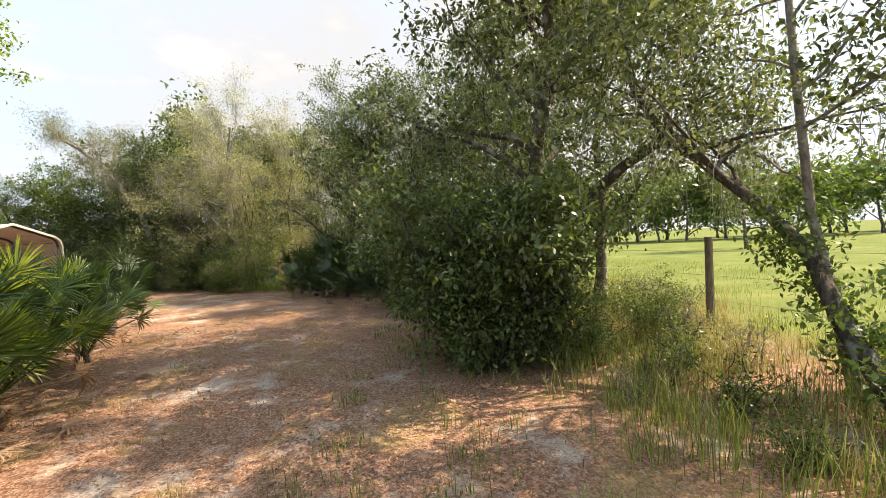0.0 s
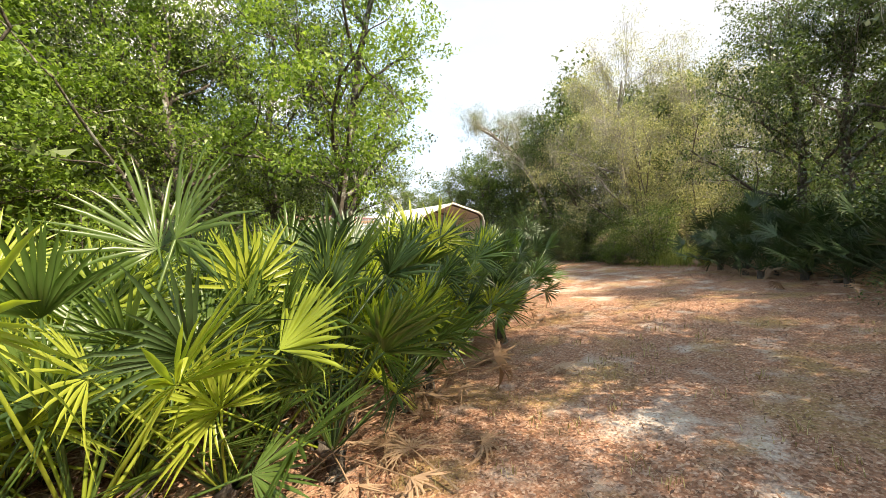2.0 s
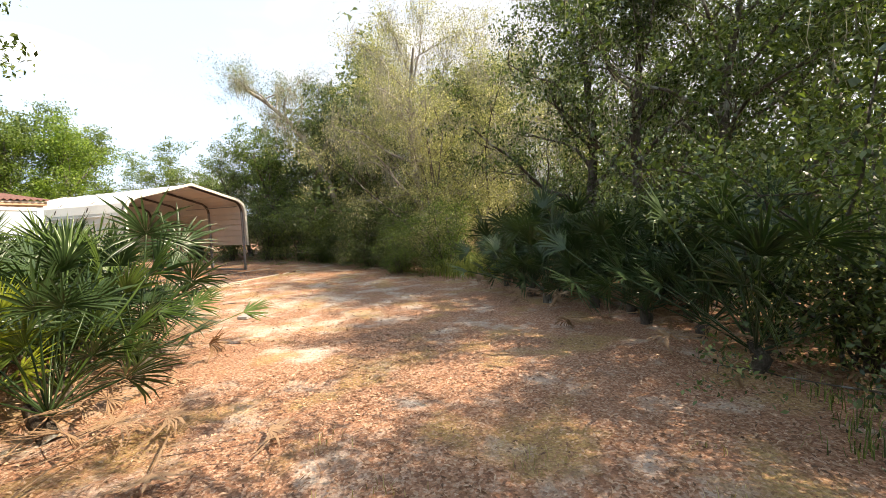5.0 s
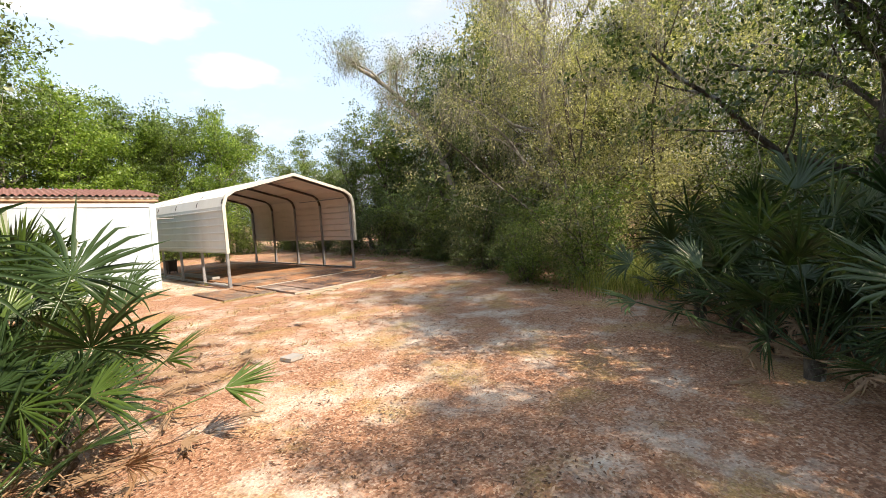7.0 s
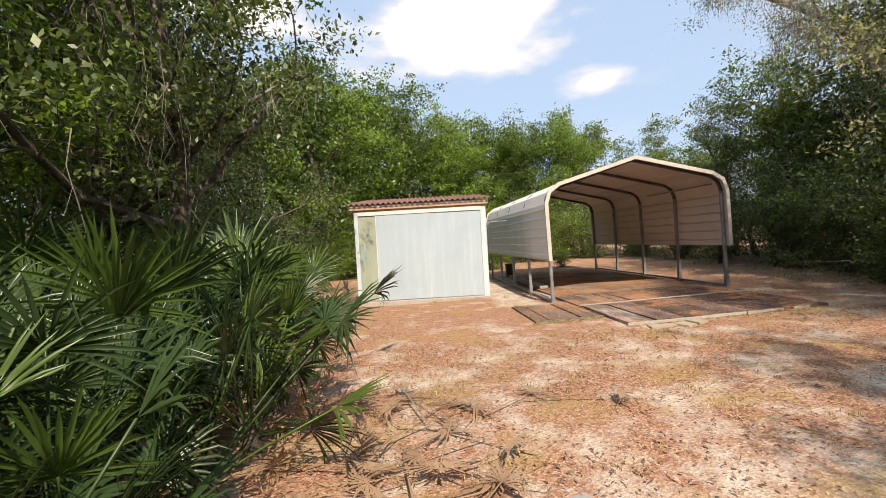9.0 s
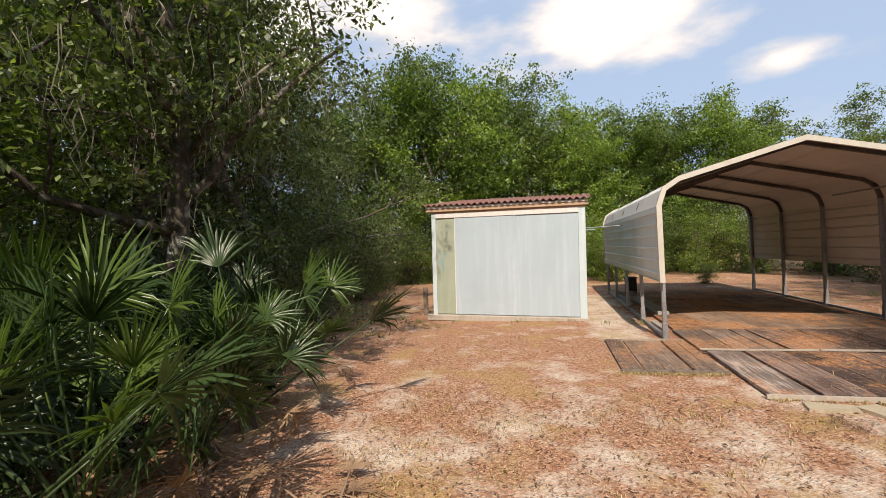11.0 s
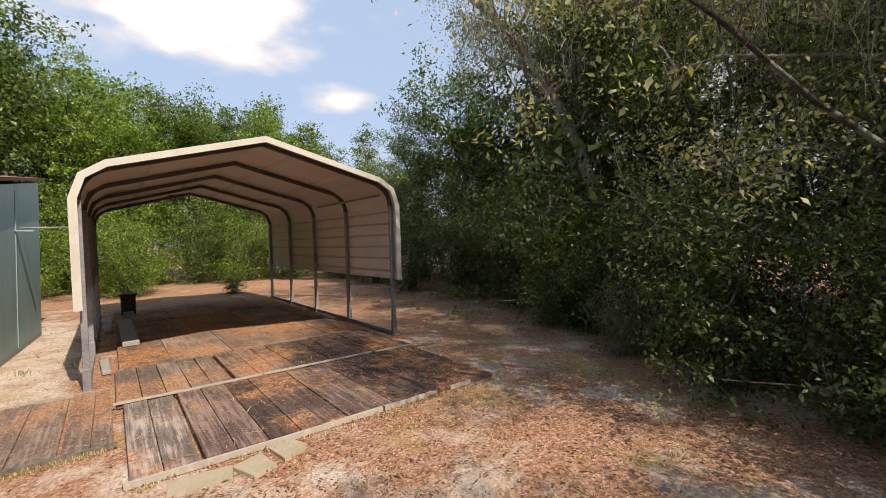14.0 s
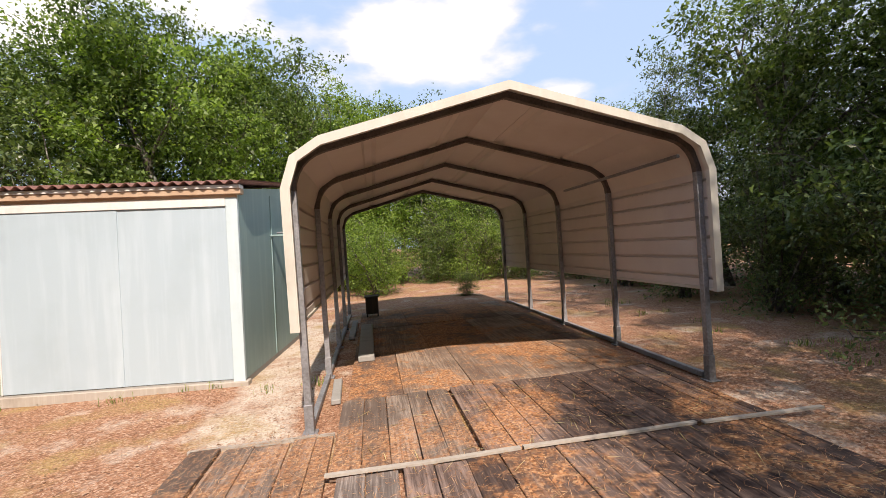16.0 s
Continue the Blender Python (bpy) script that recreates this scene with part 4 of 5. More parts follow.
proto("scrub", shrub("tall_shrub", 8, 2.7, 1.3, 6200, 0.085, LEAF_DARK, "dense dark green shrub at the wood's edge", 0.22, 40))
proto("scrub2", shrub("tall_shrub", 9, 2.4, 1.25, 6500, 0.085, LEAF_MID, "leafy green shrub at the wood's edge", 0.22, 50))
proto("scrub3", shrub("tall_shrub", 10, 2.2, 1.2, 6500, 0.09, LEAF_LUSH, "bright green sunlit shrub", 0.22, 30))
proto("dusty", shrub("twiggy_shrub", 11, 2.3, 1.2, 4600, 0.075, LEAF_GREY, "twiggy grey-green shrub with dry stems", 0.22, 160, 250))
proto("dusty_tall", shrub("twiggy_tree", 18, 4.6, 2.4, 26000, 0.06, LEAF_GREY, "tall grey-green tree with drooping twigs down to the grass", 0.3, 320, 420, full=True))
proto("olive_tall", shrub("twiggy_tree", 19, 3.8, 2.0, 14000, 0.065, LEAF_MID, "green drooping tree at the yard's edge", 0.28, 200, 200))
proto("lush_near", tree("lush_oak", 13, 7.5, 2.8, 0.2, 15, 14500, 0.1, LEAF_LUSH, clump=0.22, label="leafy bright green oak behind the palmettos"))
proto("scrub_near", shrub("tall_shrub", 14, 2.0, 1.1, 11000, 0.06, LEAF_DARK, "dark small-leaved shrub at the yard's edge", 0.17, 60, full=True))
proto("thicket", shrub("tall_shrub", 31, 2.6, 0.9, 22000, 0.085, LEAF_DARK, "dense dark vine-clad thicket at the oak's foot", 0.2, 60, full=True))
proto("backing", tree("wood_oak", 15, 8.0, 3.2, 0.08, 14, 3600, 0.3, LEAF_DARK, clump=0.34, label="dark oak deep in the wood"))
proto("far", tree("field_oak", 12, 8.0, 4.2, 0.08, 10, 1300, 0.75, LEAF_MID, clump=0.7, label="far oak across the field"))

# the wood behind the shed and carport
for key, x, y, turn, s in (
    ("mid2", -8.6, 14.0, 10, 1.2), ("lush2", -6.0, 13.2, 70, 1.22), ("mid", -3.0, 14.5, 130, 1.22), ("lush", -0.6, 15.2, 200, 0.92),
    ("lush2", 1.9, 15.6, 260, 0.84), ("mid2", 4.4, 16.4, 320, 0.84), ("lush", 6.6, 14.6, 30, 0.94), ("mid", 8.8, 12.2, 80, 0.78),
    ("dark2", -11.3, 10.6, 40, 1.05), ("dark2", -9.8, 6.6, 150, 1.02), ("dark", -12.4, 5.6, 200, 1.25), ("mid2", -13.5, 14.0, 100, 1.1),
    ("mid2", -5.0, 20.0, 120, 1.3), ("mid", -10.4, 17.0, 200, 1.3), ("lush2", -1.4, 20.0, 200, 1.15), ("mid2", 8.4, 18.0, 200, 1.0), ("mid", -7.2, 16.4, 20, 1.3), ("lush", -4.4, 17.0, 90, 1.35), ("mid2", -1.8, 17.8, 160, 0.98), ("lush2", 0.6, 18.2, 240, 0.98), ("mid", 3.2, 18.6, 310, 1.0), ("lush2", 5.6, 18.2, 60, 0.95),
    # along the yard's dark side
    ("mid", 8.4, 8.6, 10, 0.6), ("dark2", 8.8, 5.4, 110, 0.64), ("mid", 8.2, 2.4, 200, 0.7), ("dark", 8.0, -0.4, 290, 0.9), ("dark2", 7.8, -3.0, 30, 0.85), ("dark2", 10.6, 3.4, 80, 0.72), ("dark2", 9.8, -4.6, 170, 0.9),
    ("mid2", 12.0, 4.0, 60, 0.75),
    # deeper in the wood
    ("backing", 9.4, 1.2, 300, 0.82), ("backing", 9.9, -1.4, 20, 1.05), ("backing", 9.2, -6.4, 120, 0.9), ("backing", 1.4, -16.2, 220, 0.85), ("backing", 5.2, -16.0, 330, 0.9), ("backing", 11.6, -0.8, 0, 0.95), ("backing", 11.8, -4.2, 100, 0.95), ("backing", 14.4, -2.4, 200, 1.1), ("backing", 10.6, -12.2, 40, 0.7), ("backing", 11.0, -9.0, 160, 0.9), ("backing", 12.2, 7.6, 260, 0.72),
    ("backing", -14.2, 3.0, 20, 1.1), ("backing", -14.4, 8.6, 140, 1.15), ("backing", -13.4, -1.2, 250, 1.0), ("backing", -12.2, 13.4, 60, 1.1), ("backing", 6.0, -13.4, 90, 0.75), ("backing", -17.0, -2.0, 30, 1.1),
    # the thin grey trees in the middle
    ("grey", 5.4, -5.8, 0, 1.0), ("grey", 7.2, -7.2, 140, 1.0), ("grey", 7.2, -4.8, 250, 1.05),
    # dark oaks past the second palmetto bank
    ("dark", 2.4, -10.9, 0, 0.95), ("dark", 1.7, -12.0, 200, 0.95), 
    # oaks beside the start of the track, the first two added unseen to shade it
    ("dark", -13.8, -17.4, 100, 1.15), ("dark", -11.0, -20.6, 200, 1.4), ("dark", 1.3, -13.2, 140, 0.95), ("dark", -1.2, -15.8, 120, 1.05), ("dark", -3.6, -17.2, 60, 0.95),
    # trees behind the first palmetto bank
    ("dark", -5.4, -3.2, 130, 1.05), ("lush_near", -6.8, -5.2, 300, 0.95), ("lush_near", -9.0, -3.6, 90, 0.98), ("lush_near", -12.0, -4.0, 180, 1.04), ("lush", -14.8, -5.0, 260, 0.95),
    ("dark2", -8.2, -0.6, 60, 1.2), ("dark2", -7.2, 1.2, 150, 1.15), ("dark", -6.6, -2.6, 210, 1.1), ("lush2", -11.6, -0.6, 130, 1.0), ("dark", -9.6, 2.6, 330, 1.2),
):
    plant(key, x, y, turn, s)

# shrubs that close the wood's edge near the ground
for key, x, y, turn, s in (
    ("scrub_near", 4.7, -4.1, 15, 0.9), ("scrub_near", 4.6, -5.2, 200, 0.85), ("scrub_near", 5.7, -2.5, 90, 0.95), ("scrub3", 0.6, 10.3, 0, 0.95), ("scrub3", 4.3, 12.6, 70, 1.1), ("scrub2", 3.4, -7.4, 100, 0.85), ("scrub", -6.9, 1.3, 0, 0.9), ("scrub", -7.6, 3.4, 60, 1.0), ("scrub", -7.4, 5.6, 130, 1.0), ("scrub_near", -6.0, -0.6, 45, 1.1), ("scrub", -7.9, 7.8, 200, 1.0), ("scrub", -11.8, 1.2, 0, 1.4), ("scrub", -12.4, 6.6, 100, 1.5),
    ("scrub2", -9.0, 12.4, 50, 1.4), ("scrub2", -12.8, 11.0, 50, 1.5), ("scrub2", -7.0, 15.0, 50, 1.5), ("scrub2", -1.6, 15.6, 20, 1.5), ("scrub2", 3.6, 16.6, 20, 1.5), ("scrub", 9.4, 7.4, 0, 1.5), ("scrub", 9.6, 1.8, 60, 1.5), ("scrub", 9.0, -1.8, 190, 1.4),
    ("scrub2", -7.6, 11.4, 33, 1.2), ("scrub3", -5.2, 12.6, 90, 1.3), ("scrub2", -2.9, 13.0, 10, 1.3), ("scrub3", -0.6, 13.4, 77, 1.3), ("scrub", 3.9, 14.8, 140, 1.3), ("scrub2", 5.6, 14.0, 222, 1.3),
    ("scrub", -10.8, 4.0, 120, 1.2), ("scrub", -11.4, 9.2, 10, 1.2), ("scrub", -10.6, -0.2, 200, 1.1), ("scrub2", 7.9, 11.6, 30, 1.3), ("scrub", 8.6, 3.4, 10, 1.2), ("scrub", 8.2, 0.6, 100, 1.2), ("scrub", 7.8, -2.0, 160, 1.1),
    ("scrub3", -6.4, 11.6, 0, 1.0), ("scrub2", -4.0, 11.8, 60, 0.95), ("scrub3", -1.9, 11.9, 130, 1.0), ("scrub3", 0.4, 12.4, 200, 1.05), ("scrub2", 2.9, 13.6, 270, 1.0),
    ("scrub3", 1.3, 14.4, 330, 1.25), ("dusty", 4.6, 12.8, 20, 0.85), ("scrub2", 6.2, 12.0, 80, 1.0), ("scrub", 7.2, 9.8, 140, 1.0), ("scrub", 7.3, 7.2, 210, 1.0),
    ("scrub", 7.0, 4.6, 290, 1.0), ("scrub", 6.9, 2.4, 20, 0.95), ("scrub", 6.6, 0.4, 80, 0.95), ("scrub2", 6.4, -1.4, 160, 0.9), ("scrub_near", 6.2, -1.2, 220, 1.0),
    ("scrub_near", 5.6, -3.6, 300, 1.05), ("dusty_tall", 4.9, -6.3, 100, 1.0), ("dusty_tall", 6.4, -7.6, 260, 1.1), ("olive_tall", 7.3, -5.2, 30, 0.85), ("dusty", 3.6, -6.9, 180, 0.6),
    ("scrub2", 3.3, -6.0, 320, 0.55), ("olive_tall", 7.8, -9.2, 120, 1.0), ("dusty_tall", 8.8, -8.0, 200, 1.0), ("scrub", 5.6, -10.2, 280, 0.9),
    ("scrub", -8.6, 9.8, 10, 1.0), ("scrub", -10.2, 7.6, 70, 1.1), ("scrub2", -9.3, 4.6, 150, 0.95), ("scrub", -9.8, 1.6, 220, 1.0), ("scrub", -8.6, -1.8, 290, 0.9),
    ("scrub2", -12.6, 2.6, 30, 1.1), ("scrub2", -13.2, -3.2, 100, 1.0), ("scrub3", -10.4, -3.6, 180, 0.95), ("scrub3", -13.6, -6.0, 250, 0.9), ("scrub", -7.2, -2.9, 330, 0.85),
    ("scrub", 2.6, -11.2, 20, 0.9), ("scrub", 0.2, -12.4, 80, 0.9), ("scrub", -2.4, -13.5, 150, 0.85), ("scrub", -4.7, -14.5, 50, 0.85), ("scrub_near", -5.2, -14.0, 10, 0.8), ("scrub_near", -3.6, -13.7, 150, 0.75), ("scrub_near", -6.4, -14.2, 250, 0.8), ("scrub2", -5.6, -14.4, 300, 0.8),
    ("thicket", -7.6, -14.5, 0, 1.0), ("thicket", -6.6, -14.7, 120, 0.9), ("scrub", -6.9, -14.35, 40, 0.8), ("scrub", -7.3, -15.0, 120, 0.82), ("scrub2", -1.0, -14.6, 200, 0.8), ("scrub2", 1.8, -13.6, 270, 0.9),
    ("scrub2", 10.5, -4.5, 0, 1.2), ("scrub2", 10.5, 0.5, 90, 1.2), ("scrub", 10.8, 6.0, 180, 1.3), ("scrub2", -16.0, -3.0, 270, 1.2), ("scrub2", -14.5, 8.0, 0, 1.3), ("scrub2", 11.0, 12.0, 90, 1.3),
):
    plant(key, x, y, turn, s)

# the old oak by the fence: a leaning stem that meets a limb of its neighbour
tree("leaning_oak", 21, 4.5, 2.2, 0.5, 12, 14000, 0.075, LEAF_SILVER_SKYLIT, BARK, clump=0.24, moss=200, radius=0.085, full=True, label="leaning rough-barked oak by the fence",
     trunk=[(-10.2, -16.75, -0.05), (-9.75, -16.9, 0.25), (-9.3, -17.0, 0.65), (-8.9, -17.1, 1.2), (-8.4, -17.05, 1.68), (-7.87, -16.82, 2.22), (-7.42, -16.66, 2.59), (-7.0, -16.5, 3.3), (-6.8, -16.3, 4.2)])
tree("upright_oak", 22, 6.5, 2.3, 0.35, 12, 13000, 0.085, LEAF_SILVER_SKYLIT, BARK_PALE, clump=0.24, moss=150, radius=0.05, full=True, label="thin pale oak stem beside the leaning oak",
     trunk=[(-9.1, -17.3, -0.05), (-8.95, -17.25, 0.8), (-8.8, -17.2, 1.6), (-8.66, -17.22, 2.85), (-8.56, -17.25, 3.82), (-8.4, -17.2, 5.2), (-8.4, -17.0, 6.3)])
tree("spreading_oak", 23, 6.5, 3.0, 0.42, 19, 21000, 0.1, LEAF_SILVER_SKYLIT, BARK, clump=0.24, moss=350, radius=0.15, full=True, label="big spreading oak over the track, leaves toned silvery as skylit",
     trunk=[(-6.2, -15.2, -0.05), (-6.14, -15.2, 0.5), (-6.1, -15.25, 1.2), (-6.06, -15.3, 1.97), (-6.09, -15.45, 3.16), (-6.15, -15.66, 4.33), (-6.2, -15.6, 5.4), (-6.1, -15.4, 6.4)], droop=0.5, crown_at=(-0.12, 0.3))
knee = tube_arrays([(-6.1, -15.25, 1.1), (-6.5, -15.52, 1.68), (-6.74, -15.85, 1.9), (-7.11, -16.26, 2.34), (-7.42, -16.66, 2.62)], [0.1, 0.09, 0.08, 0.07, 0.06], 8)
tagged(mesh_part("oak_limb", smooth(np_mesh("oak_limb", *knee, BARK))), "bent dark oak limb bridging two trunks", "branch")

tree("overhanging_oak", 24, 7.2, 2.3, 0.35, 13, 11000, 0.06, LEAF_SILVER_SKYLIT, BARK_PALE, clump=0.26, moss=900, twigs=150, radius=0.13, label="pale leaning oak hung with moss over the yard",
     trunk=[(7.2, -1.6, -0.05), (7.1, -1.4, 1.5), (6.9, -1.0, 3.0), (6.5, -0.6, 4.2), (5.9, -0.2, 5.2), (5.2, 0.3, 5.9), (4.6, 0.7, 6.3)])

# trees far across the field
for k in range(46):
    a = radians(-86 + k * 2.1 + random.uniform(-1, 1))
    dist = random.uniform(58, 80)
    plant("far", -12 + dist * math.cos(a), -16 + dist * math.sin(a), random.uniform(0, 360), random.uniform(0.75, 1.15), "far oak across the field")
plant("dark", 24.0, -25.0, 10, 0.95, "lone oak standing in the field")
plant("dark", 15.0, -34.0, 200, 0.95, "lone oak standing in the field")

# ---- palmettos ----


def inside(x, y, poly):
    hit = False
    for (a, b), (c, d) in zip(poly, poly[1:] + poly[:1]):
        if (b > y) != (d > y) and x < (c - a) * (y - b) / (d - b) + a:
            hit = not hit
    return hit


def bank(poly, gap, keys, size, seed, label, group, count=9, spread=70):
    rng = np.random.default_rng(seed)
    xs, ys = [p[0] for p in poly], [p[1] for p in poly]
    placed = []
    for _ in range(4000):
        x, y = rng.uniform(min(xs), max(xs)), rng.uniform(min(ys), max(ys))
        if not inside(x, y, poly) or any((x - a) ** 2 + (y - b) ** 2 < gap ** 2 for a, b in placed):
            continue
        placed.append((x, y))
        # sunlight put into the colour: mostly yellow fans at the bank's left and back
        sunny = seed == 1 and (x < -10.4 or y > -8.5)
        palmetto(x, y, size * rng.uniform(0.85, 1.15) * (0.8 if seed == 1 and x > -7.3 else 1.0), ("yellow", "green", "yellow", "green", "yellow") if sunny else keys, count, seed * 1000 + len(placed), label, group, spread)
    return placed


BANK_SUN = [(-12.6, -9.6), (-10.6, -9.9), (-9.6, -10.0), (-8.5, -9.6), (-7.3, -8.9), (-6.2, -8.1), (-5.6, -7.6), (-5.2, -6.6), (-7.5, -6.0), (-12.6, -6.0)]
BANK_SHADE = [(-5.3, -8.2), (-4.35, -8.0), (-3.85, -7.1), (-3.75, -5.6), (-3.85, -4.7), (-4.0, -3.5), (-4.7, -2.5), (-5.8, -1.5), (-7.2, -1.8), (-7.2, -5.8), (-5.2, -6.5)]
BANK_DARK = [(2.3, -9.1), (1.2, -9.6), (0.1, -10.4), (-0.3, -11.2), (-1.6, -12.0), (-2.8, -12.75), (-1.8, -13.2), (0.8, -12.2), (3.2, -10.2)]
# shade over the banks is partly painted by the darker blue fans
bank(BANK_SUN, 0.45, ("green", "green", "blue", "yellow"), 1.12, 1, "saw palmetto with green fans and yellow-green fans toned as sunlit", "sunlit palmetto bank", 24, 66)
bank(BANK_SHADE, 0.55, ("blue", "blue", "blue", "green"), 1.1, 2, "saw palmetto with green fans coloured dark for half shade", "shaded palmetto bank", 20, 80)
bank(BANK_DARK, 0.52, ("blue",), 1.1, 3, "saw palmetto with blue-green fans coloured dark for shade under the oaks", "palmettos under the oaks", 20, 92)

stray = palmetto(-6.6, -8.9, 0.9, ("green", "blue"), 18, 501, "saw palmetto with one fan leaning out over the track", "sunlit palmetto bank", 60)
leaning = mesh_part("frond", FANS["green"][2], stray)
leaning.matrix_local = pose(0, 0, 0.14, 0, 0, 150) @ pose(0, 0, 0, -46, 0, 0) @ pose(0, 0, 0, 0, 0, 20) @ Matrix.Scale(1.15, 4)

# dead fans shed on the ground
rf = np.random.default_rng(31)
for n, (cx, cy, far, many) in enumerate(((-2.6, -5.3, 0.7, 22), (-3.3, -6.9, 0.45, 9), (-10.4, -10.2, 0.8, 12), (-5.6, -8.9, 0.5, 5), (-7.8, -9.7, 0.6, 5), (-4.1, -7.3, 0.4, 7), (-9.4, -9.9, 0.6, 8))):
    for _ in range(many):
        ob = mesh_part("dead_frond", FANS["dead"][rf.integers(0, 5)])
        ob.matrix_world = pose(cx + rf.normal(0, far * 0.6), cy + rf.normal(0, far * 0.6), 0.05, 0, 0, rf.uniform(0, 360)) @ pose(0, 0, 0, -86 + rf.normal(0, 3), 0, 0) @ Matrix.Diagonal((1.0, 0.3, 0.75, 1))
        tagged(ob, "dry grey-brown palmetto fan lying on the ground", "dead leaf", "fallen palmetto fans")
plant("scrub2", 3.05, 8.1, 15, 0.3, "small dark bush on the bare ground behind the carport")
plant("scrub2", -7.7, -15.5, 60, 0.36, "low green bush at the foot of the oak")
plant("scrub2", -6.9, -16.6, 160, 0.4, "low green bush by the fence")
plant("dusty", 5.0, -2.9, 0, 0.35, "low dry twiggy bush at the yard's edge")

proto("weed", shrub("weed_clump", 16, 0.62, 0.5, 900, 0.06, LEAF_MID, "leafy green weeds in the rough grass by the fence", 0.1, 20))
proto("dry_weed", shrub("weed_clump", 17, 0.8, 0.45, 500, 0.045, LEAF_GREY, "dry straw-coloured weeds in the rough grass by the fence", 0.1, 70))
for key, x, y, turn, s in (
    ("weed", -8.5, -15.9, 0, 1.0), ("weed", -7.9, -16.4, 70, 1.15), ("dry_weed", -7.4, -16.9, 0, 1.1), ("weed", -7.0, -15.9, 140, 1.2), ("dry_weed", -8.2, -17.0, 90, 1.0), ("weed", -6.4, -16.9, 210, 1.3),
    ("weed", -9.2, -16.2, 300, 0.9), ("weed", -9.9, -17.2, 20, 1.1), ("weed", -9.5, -17.6, 110, 1.3), ("dry_weed", -6.0, -17.6, 180, 1.2), ("weed", -5.2, -17.0, 250, 1.2), ("dry_weed", -4.6, -17.8, 330, 1.3),
    ("weed", -10.4, -16.4, 40, 0.9), ("weed", -10.1, -16.0, 200, 0.7), ("weed", -7.6, -15.1, 90, 0.9), ("weed", -6.9, -15.2, 10, 1.1), ("weed", -3.6, -16.6, 60, 1.2), ("dry_weed", -9.0, -15.4, 30, 0.6),
):
    plant(key, x, y, turn, s * 0.75)

# a leafy vine climbing the leaning oak
rv = np.random.default_rng(77)
climb = [np.array(a) * (1 - k / 9) + np.array(b) * (k / 9) for a, b in (((-10.2, -16.75, 0.05), (-9.3, -17.0, 0.65)), ((-9.3, -17.0, 0.65), (-8.4, -17.05, 1.68)), ((-9.1, -17.3, 0.1), (-8.8, -17.2, 1.6))) for k in range(10)]
tagged(mesh_part("climbing_vine", np_mesh("climbing_vine", *leaves(rv, climb, 2600, 0.17, 0.07, full=True), LEAF_MID)), "leafy green vine climbing the leaning oak", "vine", kind="stuff")

# ---- loose litter, needles and grass ----


def clear(x, y):
    return not any(inside(x, y, p) for p in (BANK_SUN, BANK_SHADE, BANK_DARK))


def flakes(name, material, count, x0, x1, y0, y1, length, width, seed, z=0.012, label="", category="litter", curl=0.3):
    rng = np.random.default_rng(seed)
    C = np.stack([rng.uniform(x0, x1, count), rng.uniform(y0, y1, count), np.full(count, z)], 1)
    a = rng.uniform(0, 2 * np.pi, count)
    d = np.stack([np.cos(a), np.sin(a), rng.normal(0, curl, count)], 1)
    s = np.stack([-np.sin(a), np.cos(a), rng.normal(0, curl, count)], 1)
    L, W = (length * rng.uniform(0.5, 1.3, count))[:, None], (width * rng.uniform(0.6, 1.3, count))[:, None]
    up = np.array([0, 0, 1.0])
    V = np.stack([C - d * L / 2, C + s * W / 2 + up * W * 0.3, C + d * L / 2, C - s * W / 2 + up * W * 0.3], 1)
    V[:, :, 2] = np.maximum(V[:, :, 2], z - 0.004)
    return tagged(mesh_part(name, np_mesh(name, V.reshape(-1, 3), np.arange(count * 4).reshape(-1, 4), material)), label, category, kind="stuff")


flakes("leaf_litter", LITTER, 34000, -12.5, -2.0, -14.5, -8.0, 0.04, 0.014, 1, label="reddish brown fallen leaves strewn over the track")
flakes("leaf_litter", LITTER, 20000, -4.5, 6.5, -10.0, -2.5, 0.04, 0.014, 2, label="brown fallen leaves strewn over the sandy yard")
flakes("leaf_litter", LITTER, 10000, -9.0, 7.0, -2.5, 12.0, 0.04, 0.014, 3, label="brown fallen leaves under the wood's edge")
flakes("needle_litter", NEEDLES, 14000, -3.5, 4.2, -5.0, 1.5, 0.08, 0.003, 4, label="orange-brown fallen needles around the planks", curl=0.12)
flakes("needle_litter", NEEDLES, 9000, 0.3, 3.4, -2.4, 2.6, 0.07, 0.0028, 5, 0.055, "orange-brown needles drifted on the planks", curl=0.12)


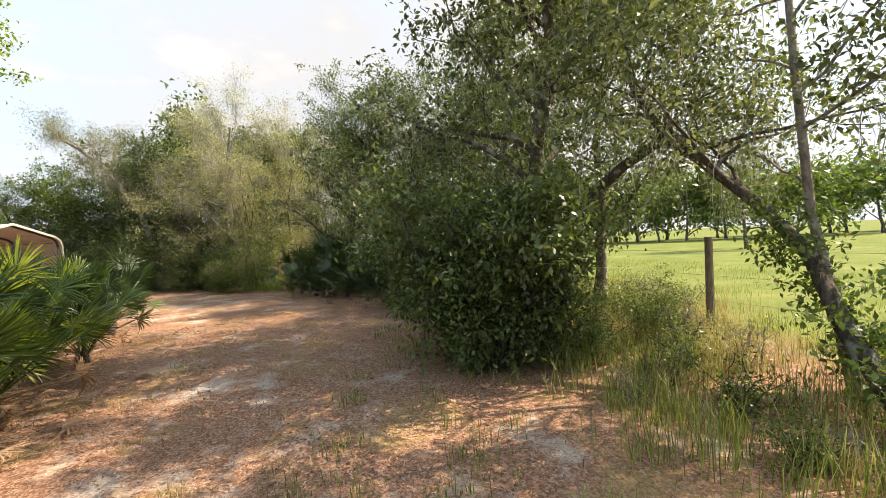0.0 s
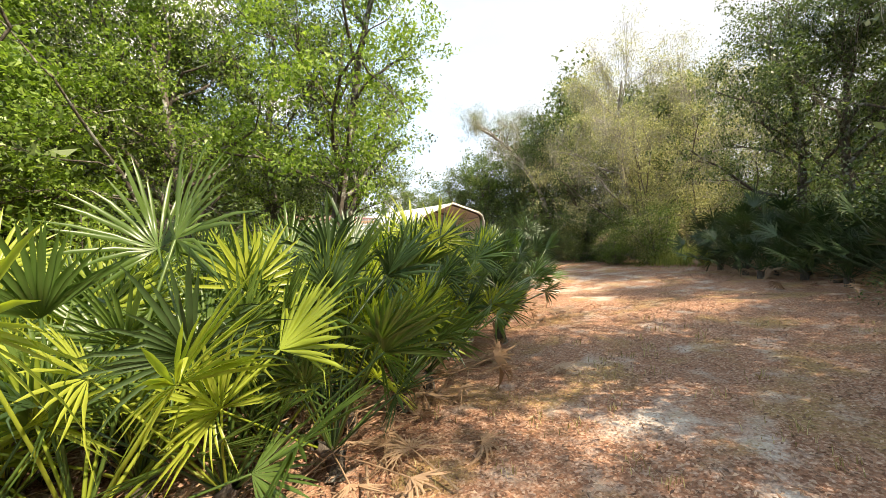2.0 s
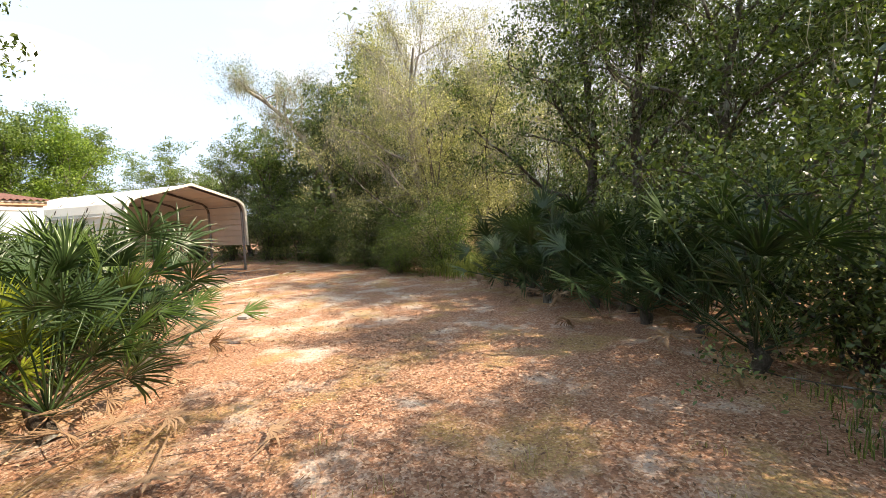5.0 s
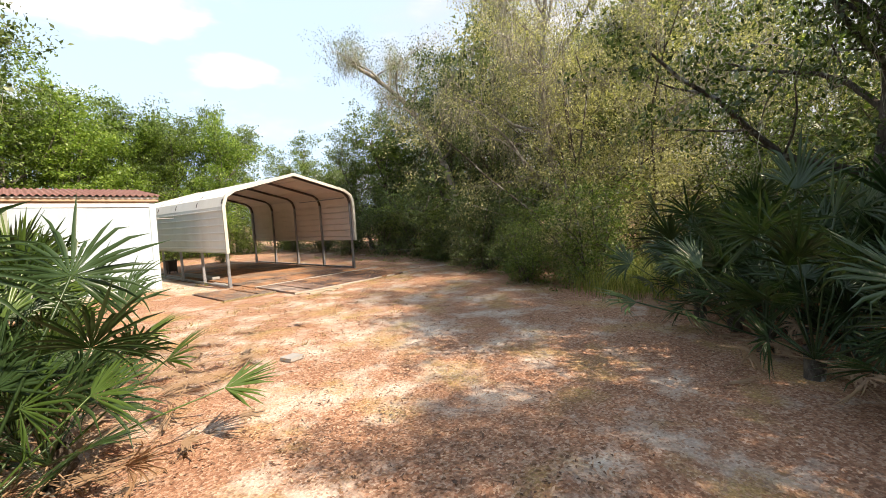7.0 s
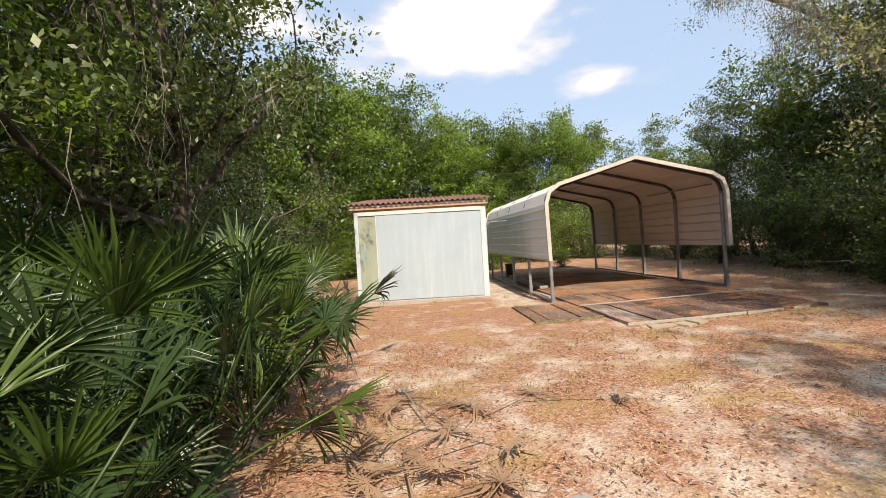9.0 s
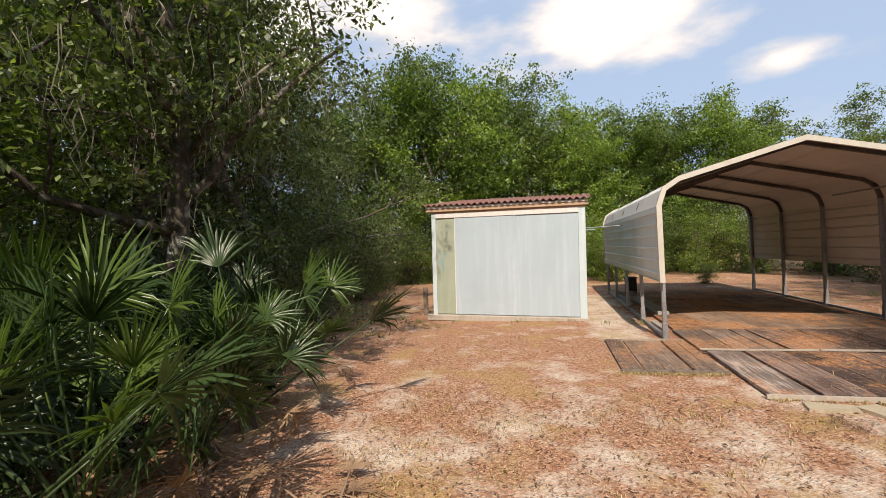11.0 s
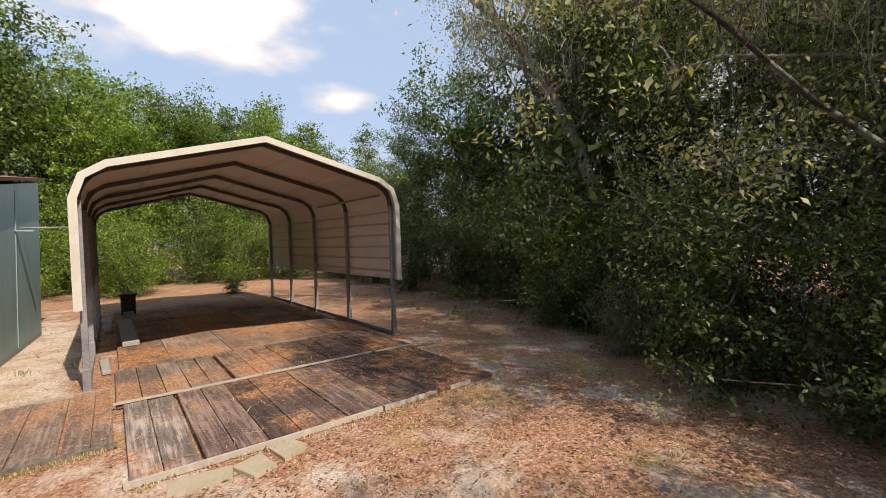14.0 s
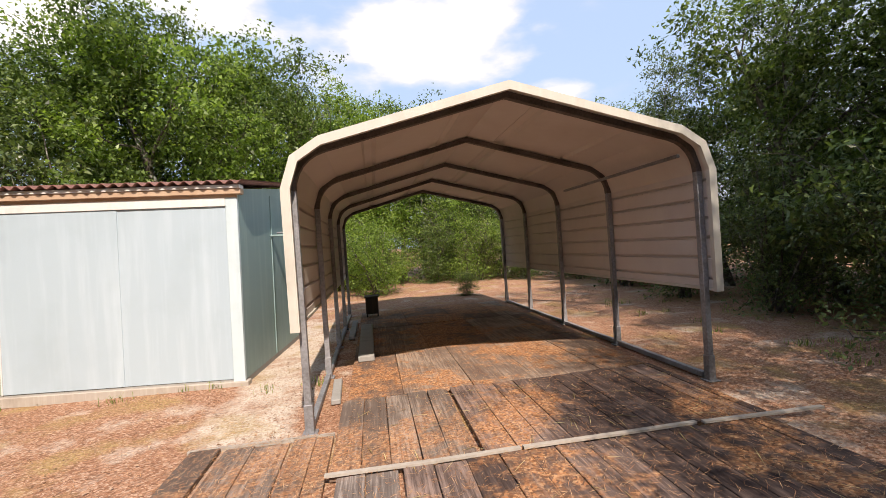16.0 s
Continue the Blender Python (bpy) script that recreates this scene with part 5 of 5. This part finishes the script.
def tufts(name, material, spots, blades, high, seed, label, wide=0.3):
    rng = np.random.default_rng(seed)
    pts = np.array(spots, dtype=float)
    n = len(pts) * blades
    base = np.repeat(pts, blades, 0)[:, :2] + rng.normal(0, wide, (n, 2)) * rng.uniform(0.2, 1, (n, 1))
    C = np.concatenate([base, np.zeros((n, 1))], 1)
    a = rng.uniform(0, 2 * np.pi, n)
    out = np.stack([np.cos(a), np.sin(a), np.zeros(n)], 1)
    side = np.stack([-np.sin(a), np.cos(a), np.zeros(n)], 1) * 0.0035
    h = (high * rng.uniform(0.35, 1.2, n))[:, None]
    bend = rng.uniform(0.1, 0.7, n)[:, None]
    up = np.array([0, 0, 1.0])
    mid = C + up * h * 0.55 + out * h * bend * 0.3
    tip = C + up * h * (1 - bend * 0.25) + out * h * bend
    tips = np.stack([mid - side * 0.8, mid + side * 0.8, tip + side * 0.12, tip - side * 0.12], 1).reshape(-1, 3)
    V2 = np.concatenate([np.stack([C - side, C + side, mid + side * 0.8, mid - side * 0.8], 1).reshape(-1, 3), tips])
    me = np_mesh(name, V2, np.arange(len(V2)).reshape(-1, 4), material)
    return tagged(mesh_part(name, me), label, "grass", kind="stuff")


rs = np.random.default_rng(12)
def scatter(n, x0, x1, y0, y1):
    return [(x, y) for x, y in zip(rs.uniform(x0, x1, n), rs.uniform(y0, y1, n)) if clear(x, y)]


tufts("tall_grass", GRASS, scatter(60, 2.4, 6.0, -9.0, -7.4), 60, 0.5, 1, "tall yellow-green grass between the shrubs", 0.22)
tufts("grass_tufts", STRAW, scatter(60, -3.2, 3.5, -6.0, -2.6), 40, 0.035, 2, "short dry grass tufts in the sand", 0.14)
tufts("grass_tufts", GRASS, scatter(70, -10.5, -3.0, -14.6, -12.8), 24, 0.16, 3, "sparse green grass along the track's shaded side", 0.14)
tufts("verge_grass", GRASS, scatter(230, -11.5, 0.0, -18.5, -15.0), 46, 0.36, 4, "rough green and straw grass by the fence", 0.28)
tufts("grass_tufts", STRAW, scatter(50, -10.5, -4.0, -13.0, -9.8), 16, 0.08, 5, "thin dry grass in the track", 0.12)
tufts("grass_tufts", GRASS, scatter(10, -4.6, 0.0, 1.3, 1.75) + scatter(30, 5.0, 6.6, -2.0, 5.0), 22, 0.09, 6, "green grass tufts along the shed and wood", 0.1)
tufts("field_grass", GRASS, scatter(200, -10.0, 12.0, -25.0, -18.0), 40, 0.14, 7, "short green field grass beyond the fence", 0.5)

tufts("verge_straw", STRAW, scatter(120, -11.0, 0.0, -19.0, -15.6), 36, 0.42, 8, "dry straw grass standing by the fence", 0.25)
tufts("edge_grass", STRAW, [(x, -2.5 - 0.03 * math.sin(7 * x)) for x in np.linspace(0.3, 3.5, 40)] + [(-0.9 + 0.03 * k, -1.78) for k in range(36)], 16, 0.035, 9, "thin dry grass along the planks' front edge", 0.05)
flakes("needle_litter", NEEDLES, 3000, -0.85, 0.2, -1.7, -0.12, 0.07, 0.0028, 6, 0.05, "orange-brown needles on the small plank mat", curl=0.12)
flakes("twig_litter", STRAW, 120, 0.3, 3.3, -2.4, 0.5, 0.2, 0.006, 7, 0.052, "dry straw twigs strewn over the planks", curl=0.05)
flakes("twig_litter", STRAW, 400, -3.5, 4.5, -6.0, -2.5, 0.2, 0.006, 8, 0.012, "dry straw twigs strewn over the sand", curl=0.05)
